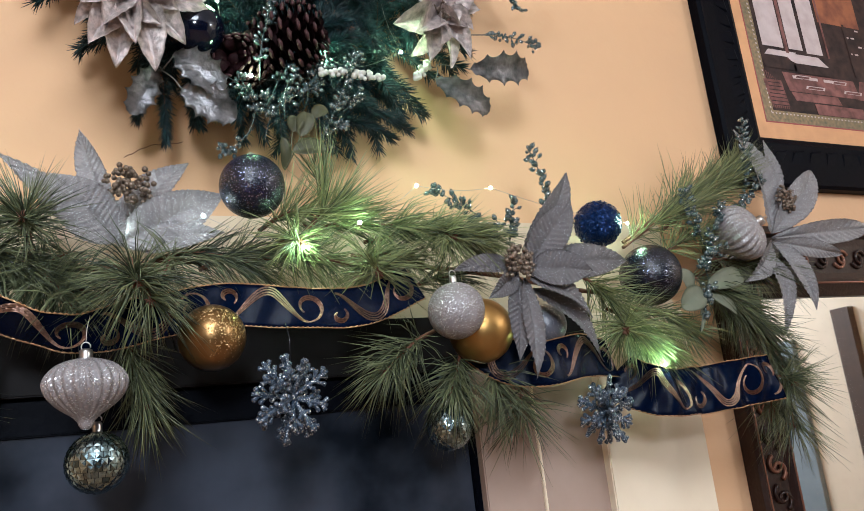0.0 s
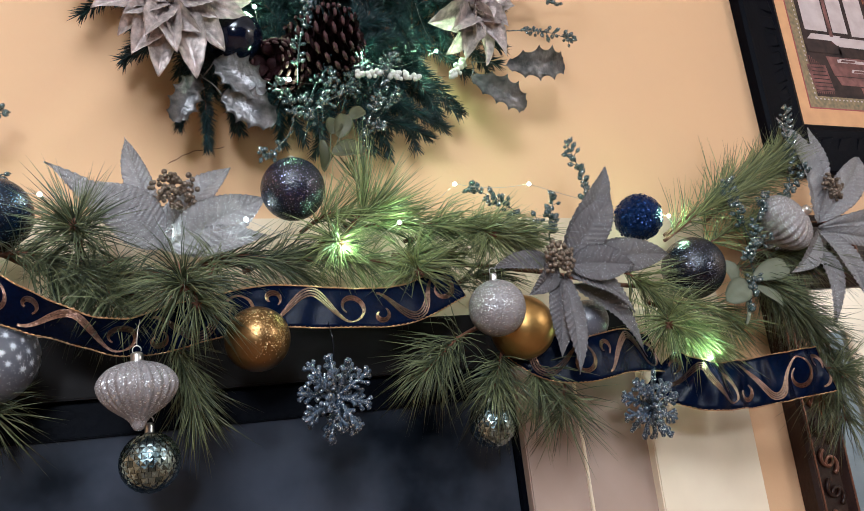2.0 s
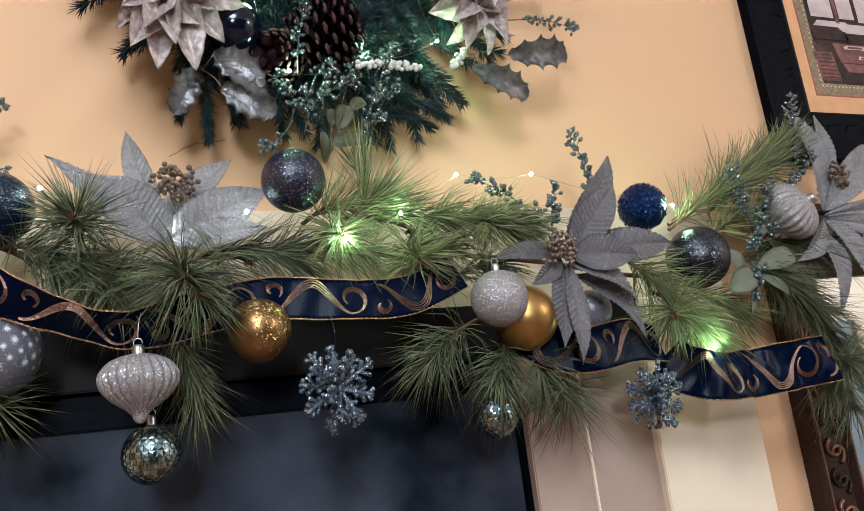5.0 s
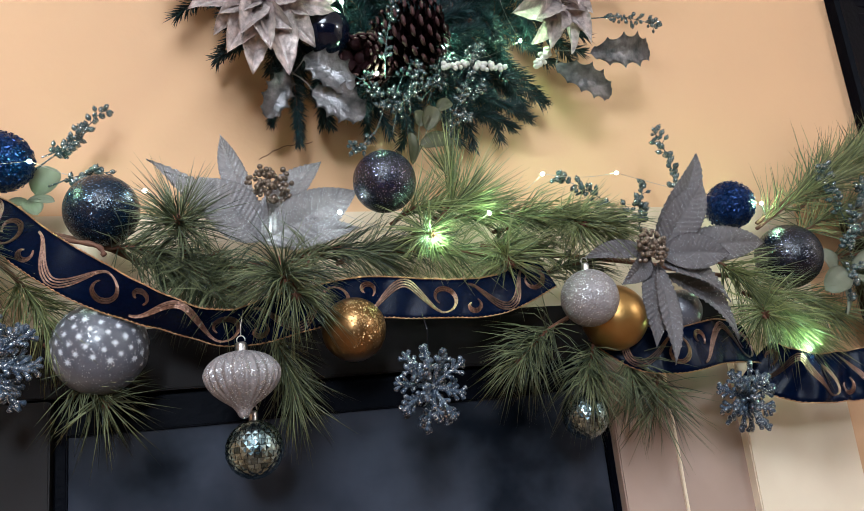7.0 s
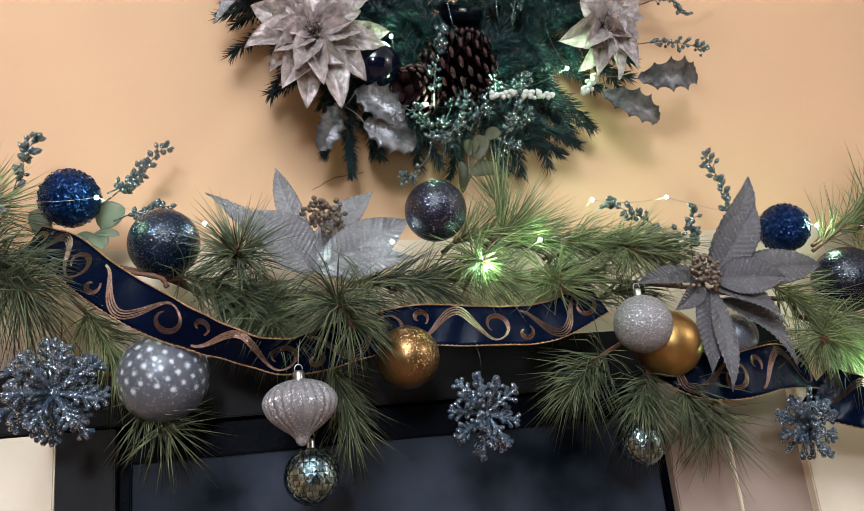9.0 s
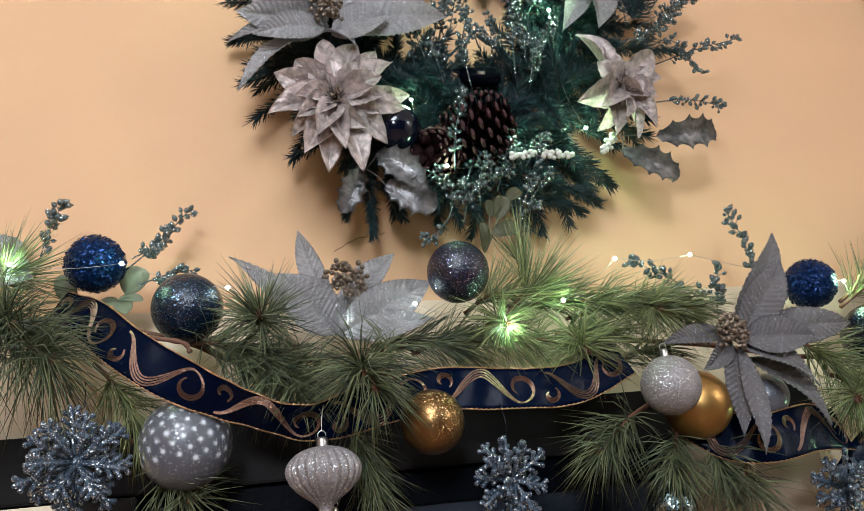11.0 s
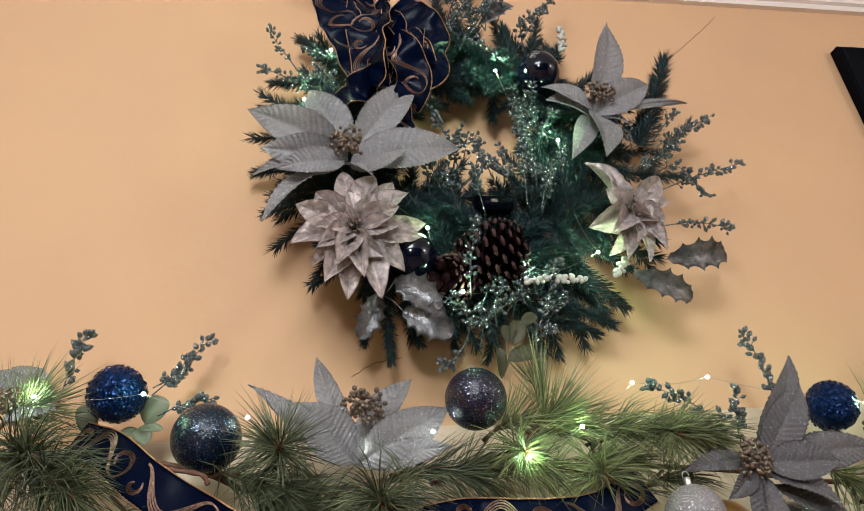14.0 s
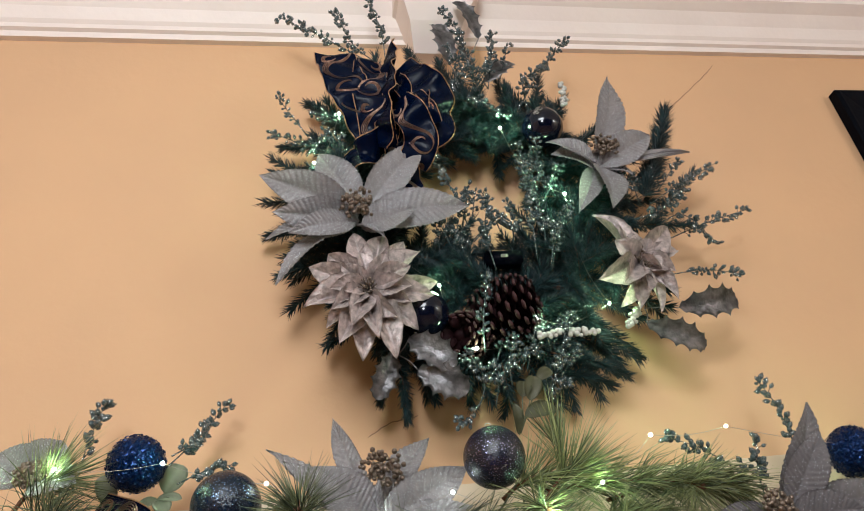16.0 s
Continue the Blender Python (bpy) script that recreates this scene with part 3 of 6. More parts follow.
def fir_branch(parent, base, tip, count=170, length=0.019, seed=0, mat=None, up=0.004):
    rng = random.Random(seed)
    base, tip = Vector(base), Vector(tip)
    mid = (base + tip) / 2 + Vector((rng.uniform(-1, 1), rng.uniform(-1.4, 0.2), rng.uniform(-1, 1))) * up * 2
    line = spline([base, mid, tip], 5)
    bm = bmesh.new()
    tube(bm, line, [0.0016 - 0.0009 * i / len(line) for i in range(len(line))], 5)
    twig = part("fir_twig", bm, BARK, parent)
    items, n = [], len(line)
    for k in range(count):
        t = 0.05 + 0.95 * (k + rng.random()) / count
        f = t * (n - 1)
        i = min(int(f), n - 2)
        p = line[i].lerp(line[i + 1], f - i)
        d = (line[i + 1] - line[i]).normalized()
        s = d.orthogonal().normalized()
        s.rotate(Matrix.Rotation(rng.uniform(0, 6.2832), 3, d))
        a = radians(rng.uniform(35, 65)) * (1.1 - 0.55 * t ** 3)
        w = d * math.cos(a) + s * math.sin(a)
        L = length * rng.uniform(0.75, 1.1) * (1 - 0.25 * t)
        q = p + w * L
        q.y = min(q.y, 1.08)
        items.append((p, p + w * L * 0.55, q, 0.00085))
    blades("needle_tuft", items, mat or FIR, twig)


def petal(centre, tip, width, face=(0, -1, 0), curl=0.12, rib=0.0011, ribs=11, fold=0.25, power=(0.70, 1.02), wave=0.0, tooth=0.0, nl=0, nw=0, saw=0.0):
    """A pointed leaf from its root to its tip, folded along the midrib, with slanting ribs."""
    nl, nw = nl or (72 if rib > 0.0011 else 36), nw or (20 if rib > 0.0011 else 12)
    c, t = Vector(centre), Vector(tip)
    d = t - c
    L = d.length
    d.normalize()
    n = Vector(face)
    n = (n - d * n.dot(d)).normalized()
    s = d.cross(n)
    a, b = power
    peak = a / (a + b)
    top = peak ** a * (1 - peak) ** b
    bm = bmesh.new()
    grid = []
    for i in range(nl + 1):
        f = i / nl
        hw = width / 2 * max(0.02, f ** a * (1 - f) ** b / top)
        if tooth:
            hw *= 1 - tooth * abs(math.sin(f * 4.5 * math.pi)) ** 0.6 * (1 if 0.08 < f < 0.95 else 0)
        hw *= 1 + saw * (2 * abs((f * 24) % 1 - 0.5) - 0.5)
        row = []
        for j in range(nw + 1):
            v = 2 * j / nw - 1
            h = L * curl * math.sin(math.pi * f * 0.9) - L * curl * 0.35 * f * f
            h += fold * hw * abs(v) + 2.2 * rib * abs(math.sin(math.pi * (f * ribs - abs(v) * 1.8))) * min(1, 4 * abs(v)) * min(1, (1 - f) * 6)
            h += wave * L * math.sin(7 * f + 2.5 * v + L * 300) * abs(v)
            row.append(bm.verts.new(c + d * L * f + s * hw * v + n * h))
        grid.append(row)
    for i in range(nl):
        for j in range(nw):
            bm.faces.new((grid[i][j], grid[i][j + 1], grid[i + 1][j + 1], grid[i + 1][j]))
    for v in bm.verts:
        v.co.y = min(v.co.y, 1.081)
    bmesh.ops.solidify(bm, geom=bm.faces[:], thickness=0.0006)
    return bm


def bead_cluster(parent, centre, radius, count, size, mat, seed=0, face=(0, -1, 0), name="centre_bead"):
    rng = random.Random(seed)
    one = None
    n = Vector(face).normalized()
    for _ in range(count):
        q = Vector((rng.gauss(0, 1), rng.gauss(0, 1), rng.gauss(0, 1))).normalized()
        if q.dot(n) < -0.1:
            q = -q
        p = Vector(centre) + (q - n * q.dot(n) * 0.4) * radius * rng.uniform(0.3, 1.0)
        if one is None:
            bm = bmesh.new()
            bmesh.ops.create_icosphere(bm, subdivisions=2, radius=1)
            ob = part(name, bm, mat, parent)
            one = ob.data
        else:
            ob = new(name, one)
            ob.parent = parent
        ob.location = p
        ob.scale = [size * rng.uniform(0.7, 1.15)] * 3


def poinsettia(centre, petals, mat, label, beads=0.016, bead_at=None, face=(0.1, -1, 0.1), curl=0.12, seed=0, group="poinsettias", rib=0.0013, fold=0.22):
    """petals: tip and width of each, and its own root where it has one."""
    t = thing("poinsettia", label, "flower", (0, 0, 0), group)
    rng = random.Random(seed)
    for tip, width, *root in petals:
        turned = Vector(face) + Vector((rng.gauss(0, 0.28), 0, rng.gauss(0, 0.28)))
        part("petal", petal(root[0] if root else centre, tip, width * 1.04, turned, curl * rng.uniform(0.4, 1.2), rib, 17, fold * rng.uniform(0.8, 2.0), (0.80, 1.10), 0.016, saw=0.08), mat, t)
    bead_cluster(t, bead_at or Vector(centre) + Vector(face).normalized() * 0.012, beads * 1.05, 105, 0.0036, BEADS, seed, face)
    return t


def foil_poinsettia(centre, outer, inner, label, face, seed, beads):
    """outer and inner: tip and width of each petal; the inner ones stand nearer the viewer."""
    t = thing("poinsettia", label, "flower", (0, 0, 0), "poinsettias")
    rng = random.Random(seed)
    n = Vector(face).normalized()
    for ring, lift in ((outer, 0.0), (inner, 0.012)):
        for tip, width in ring:
            way = (Vector(tip) - Vector(centre)).normalized()
            root = Vector(centre) + n * lift + way * 0.006
            part("petal", petal(root, tip, width * 0.90, n + Vector((rng.gauss(0, 0.25), 0, rng.gauss(0, 0.25))), rng.uniform(0.05, 0.14), 0.0008, 7, rng.uniform(0.5, 0.9), (0.66, 0.88), 0.03, nl=30, nw=14, saw=0.07), CHAMPAGNE, t)
    bead_cluster(t, Vector(centre) + n * 0.026, beads, 26, 0.0024, BEADS, seed, face)
    for k in range(14):
        q = (n + Vector((rng.gauss(0, 0.5), rng.gauss(0, 0.2), rng.gauss(0, 0.5)))).normalized()
        bm = bmesh.new()
        tube(bm, [Vector(centre) + n * 0.012, Vector(centre) + n * 0.012 + q * 0.016, Vector(centre) + n * 0.012 + q * rng.uniform(0.022, 0.032)], [0.0009, 0.0008, 0.0013], 5)
        part("stamen", bm, BEADS, t)


def berry_pick(pts, seed=0, size=0.0035, density=1.25, parent=None, mat=None, label="teal glitter berry pick with a wire stem"):
    """A stem with short side twigs that end in berries."""
    rng = random.Random(seed)
    t = parent or thing("berry_pick", label, "berry pick", (0, 0, 0), "berry picks")
    line = spline(pts, 6)
    bm = bmesh.new()
    tube(bm, line, [0.0012 - 0.0006 * i / len(line) for i in range(len(line))], 5)
    total = sum((a - b).length for a, b in zip(line, line[1:]))
    spots = []
    for k in range(max(5, int(total / 0.0055 * density))):
        f = (0.25 + 0.75 * rng.random()) * (len(line) - 1)
        i = min(int(f), len(line) - 2)
        p = line[i].lerp(line[i + 1], f - i)
        d = (line[i + 1] - line[i]).normalized()
        s = d.orthogonal().normalized()
        s.rotate(Matrix.Rotation(rng.uniform(0, 6.2832), 3, d))
        q = p + (d * 0.6 + s).normalized() * rng.uniform(0.004, 0.013)
        q.y = min(q.y, 1.078)
        tube(bm, [p, (p + q) / 2 + d * 0.001, q], 0.0006, 4)
        spots.append((q, (q - p).normalized()))
    spots.append((line[-1], (line[-1] - line[-2]).normalized()))
    stem = part("stem", bm, mat or BERRY, t)
    if parent:
        tagged(stem, kind="stuff")
    for q, d in spots:
        ob = new("berry", BERRYMESH)
        ob.parent = t
        ob.matrix_local = aim(q, d) @ Matrix.Scale(size * rng.uniform(0.7, 1.15), 4)
    return t


bm = bmesh.new()
bmesh.ops.create_uvsphere(bm, u_segments=8, v_segments=6, radius=1)
for v in bm.verts:
    v.co.z *= 1.2
for k in range(4):
    tube(bm, [(0, 0, 1.1), (0.35 * math.cos(k * 1.57), 0.35 * math.sin(k * 1.57), 1.5)], [0.16, 0.05], 4)
BERRYMESH = bpy.data.meshes.new("berry")
bm.to_mesh(BERRYMESH)
bm.free()
BERRYMESH.materials.append(BERRY)
BERRYMESH.polygons.foreach_set("use_smooth", [True] * len(BERRYMESH.polygons))


def leaf_sprig(root, leaves, label, mat, name="leaf_sprig", tooth=0.0, category="leaf sprig", face=(0.1, -1, 0.3), stem=True, rib=0.0003, curl=0.1):
    t = thing(name, label, category, (0, 0, 0))
    for tip, width, start in leaves:
        a = Vector(start or root)
        if stem and start:
            bm = bmesh.new()
            tube(bm, spline([root, (Vector(root) + a) / 2 + Vector((0.002, -0.003, 0)), a], 4), 0.0009, 5)
            part("stalk", bm, mat, t)
        part("leaf", petal(a, tip, width, face, curl, rib, 6, 0.3, (0.6, 0.5), 0.02, tooth, 36 if tooth else 18, 6), mat, t)
    return t


# ---- ribbon ----
class Band:
    """A ribbon's surface: a smooth middle line, a width direction at each of its points."""

    def __init__(self, rows, width, steps=12, ripple=0.002, seed=0):
        rng = random.Random(seed)
        self.mid = spline([r[0] for r in rows], steps)
        self.across = [v.normalized() for v in spline([r[1] for r in rows], steps)]
        self.width = width
        self.far = [0.0]
        for a, b in zip(self.mid, self.mid[1:]):
            self.far.append(self.far[-1] + (b - a).length)
        self.phase = rng.uniform(0, 6)
        self.ripple = ripple * 0.45

    def at(self, u, v, lift=0.0):
        u = max(0.0, min(self.far[-1] - 1e-6, u))
        i = max(k for k, f in enumerate(self.far[:-1]) if f <= u)
        f = (u - self.far[i]) / max(1e-9, self.far[i + 1] - self.far[i])
        p, w = self.mid[i].lerp(self.mid[i + 1], f), self.across[i].lerp(self.across[i + 1], f).normalized()
        d = (self.mid[min(i + 2, len(self.mid) - 1)] - self.mid[max(i - 1, 0)]).normalized()
        w = (w - d * w.dot(d)).normalized()
        n = d.cross(w).normalized()
        h = self.ripple * math.sin(u * 70 + v * 60 + self.phase) + self.ripple * 0.7 * math.sin(u * 150 - v * 30)
        return p + w * v + n * (h + lift), n


def ribbon(name, label, rows, width=0.062, seed=0, parent=None, motif=True, ripple=0.0022):
    band = Band(rows, width, seed=seed, ripple=ripple)
    t = parent or thing(name, label, "ribbon", (0, 0, 0))
    total = band.far[-1]
    nu, nv = max(12, int(total / 0.004)), 10
    bm = bmesh.new()
    grid = [[bm.verts.new(band.at(total * i / nu, width * (j / nv - 0.5))[0]) for j in range(nv + 1)] for i in range(nu + 1)]
    for i in range(nu):
        for j in range(nv):
            bm.faces.new((grid[i][j], grid[i + 1][j], grid[i + 1][j + 1], grid[i][j + 1]))
    bmesh.ops.solidify(bm, geom=bm.faces[:], thickness=0.0004)
    cloth = part("cloth", bm, NAVY, t)
    for side in (-0.5, 0.5):
        bm = bmesh.new()
        k = max(20, int(total / 0.002))
        tube(bm, [band.at(total * i / k, width * side, 0.0002)[0] + Vector((0, 0, 0.00035 * math.sin(i * 2.1))) for i in range(k + 1)], [0.0009 + 0.0004 * math.sin(i * 2.1) for i in range(k + 1)], 5)
        part("braided_edge", bm, BRAID, t, "copper glitter braid")
    if motif:
        u, flip, k0 = 0.012, 1 if seed % 2 else -1, width / 0.056
        while u < total:
            wave = [(u + 0.100 * f, -flip * k0 * 0.0205 * math.cos(2 * math.pi * f)) for f in (k / 26 for k in range(27))]
            hook = [(u + 0.100 + 0.020 * (1 - 0.55 * f) * math.cos(-1.57 + 5.6 * f), flip * k0 * 0.0205 * (1 - 0.55 * f) * math.sin(-1.57 + 5.6 * f)) for f in (k / 24 for k in range(25))]
            curl = [(u + 0.004 + 0.011 * (1 - 0.6 * f) * math.cos(-0.9 + 5.0 * f), flip * k0 * (0.010 + 0.011 * (1 - 0.6 * f) * math.sin(-0.9 + 5.0 * f))) for f in (k / 20 for k in range(21))]
            scroll = [wave, hook, curl]
            for curve in scroll:
                for strand in (-0.0040, -0.0014, 0.0014, 0.0040) if len(curve) == 27 else (-0.0021, 0.0, 0.0021):
                    bm = bmesh.new()
                    prev = None
                    n = len(curve)
                    for i in range(n):
                        (a, b), (c, d) = curve[max(i - 1, 0)], curve[min(i + 1, n - 1)]
                        ln = math.hypot(c - a, d - b) or 1
                        px, py = -(d - b) / ln, (c - a) / ln
                        w = 0.00085 * math.sin(math.pi * (0.12 + 0.8 * i / (n - 1)))
                        fan = 0.25 + 0.9 * math.sin(math.pi * i / (n - 1)) ** 2
                        cu, cv = curve[i][0] + px * strand * fan, curve[i][1] + py * strand * fan
                        cv = max(-width * 0.46, min(width * 0.46, cv))
                        pair = []
                        for q in (-w, w):
                            p, nn = band.at(cu + px * q, max(-width * 0.47, min(width * 0.47, cv + py * q)))
                            pair.append([bm.verts.new(p + nn * 0.0012), bm.verts.new(p - nn * 0.0012)])
                        if prev:
                            for s in (0, 1):
                                bm.faces.new((prev[0][s], pair[0][s], pair[1][s], prev[1][s]))
                            bm.faces.new((prev[0][0], pair[0][0], pair[0][1], prev[0][1]))
                            bm.faces.new((prev[1][0], pair[1][0], pair[1][1], prev[1][1]))
                        prev = pair
                    part("scroll", bm, SWIRL, cloth)
            u += 0.136
            flip = -flip
    return t


UP = (0, 0.1, 1)
ribbon("ribbon", "navy satin ribbon with copper scrolls draped along the mantel", [
    ((-0.313, 0.990, 1.834), (0.3, 0.3, 1)), ((-0.262, 0.940, 1.802), (0.45, 0.1, 1)), ((-0.216, 0.900, 1.756), (0.6, 0, 1)), ((-0.160, 0.885, 1.714), (0.5, -0.3, 1)),
    ((-0.088, 0.880, 1.676), (0.2, -0.9, 0.7)), ((-0.012, 0.885, 1.652), (0.1, -0.8, 0.7)), ((0.067, 0.900, 1.669), UP), ((0.150, 0.905, 1.683), (0, -0.1, 1)), ((0.232, 0.900, 1.677), UP),
    ((0.322, 0.905, 1.678), UP), ((0.404, 0.920, 1.710), (-0.3, 0.3, 1))], width=0.051, seed=1)
ribbon("ribbon", "navy satin ribbon with copper scrolls under the grey poinsettia", [
    ((0.485, 0.940, 1.638), (0.2, 0.3, 1)), ((0.527, 0.915, 1.598), (0.2, 0, 1)), ((0.578, 0.900, 1.589), UP), ((0.651, 0.910, 1.598), (-0.2, 0, 1)), ((0.722, 0.940, 1.594), (0, 0.4, 1))], seed=2)
ribbon("ribbon", "glossy navy satin ribbon with copper scrolls at the garland's end", [
    ((0.737, 0.955, 1.572), (0.3, 0.4, 1)), ((0.752, 0.925, 1.549), (0.1, 0, 1)), ((0.789, 0.905, 1.536), UP), ((0.857, 0.915, 1.534), (0, 0.15, 1)), ((0.911, 0.900, 1.538), (0.05, -0.1, 1)), ((0.999, 0.895, 1.544), (0.05, 0.1, 1))], width=0.072, seed=3, ripple=0.009)


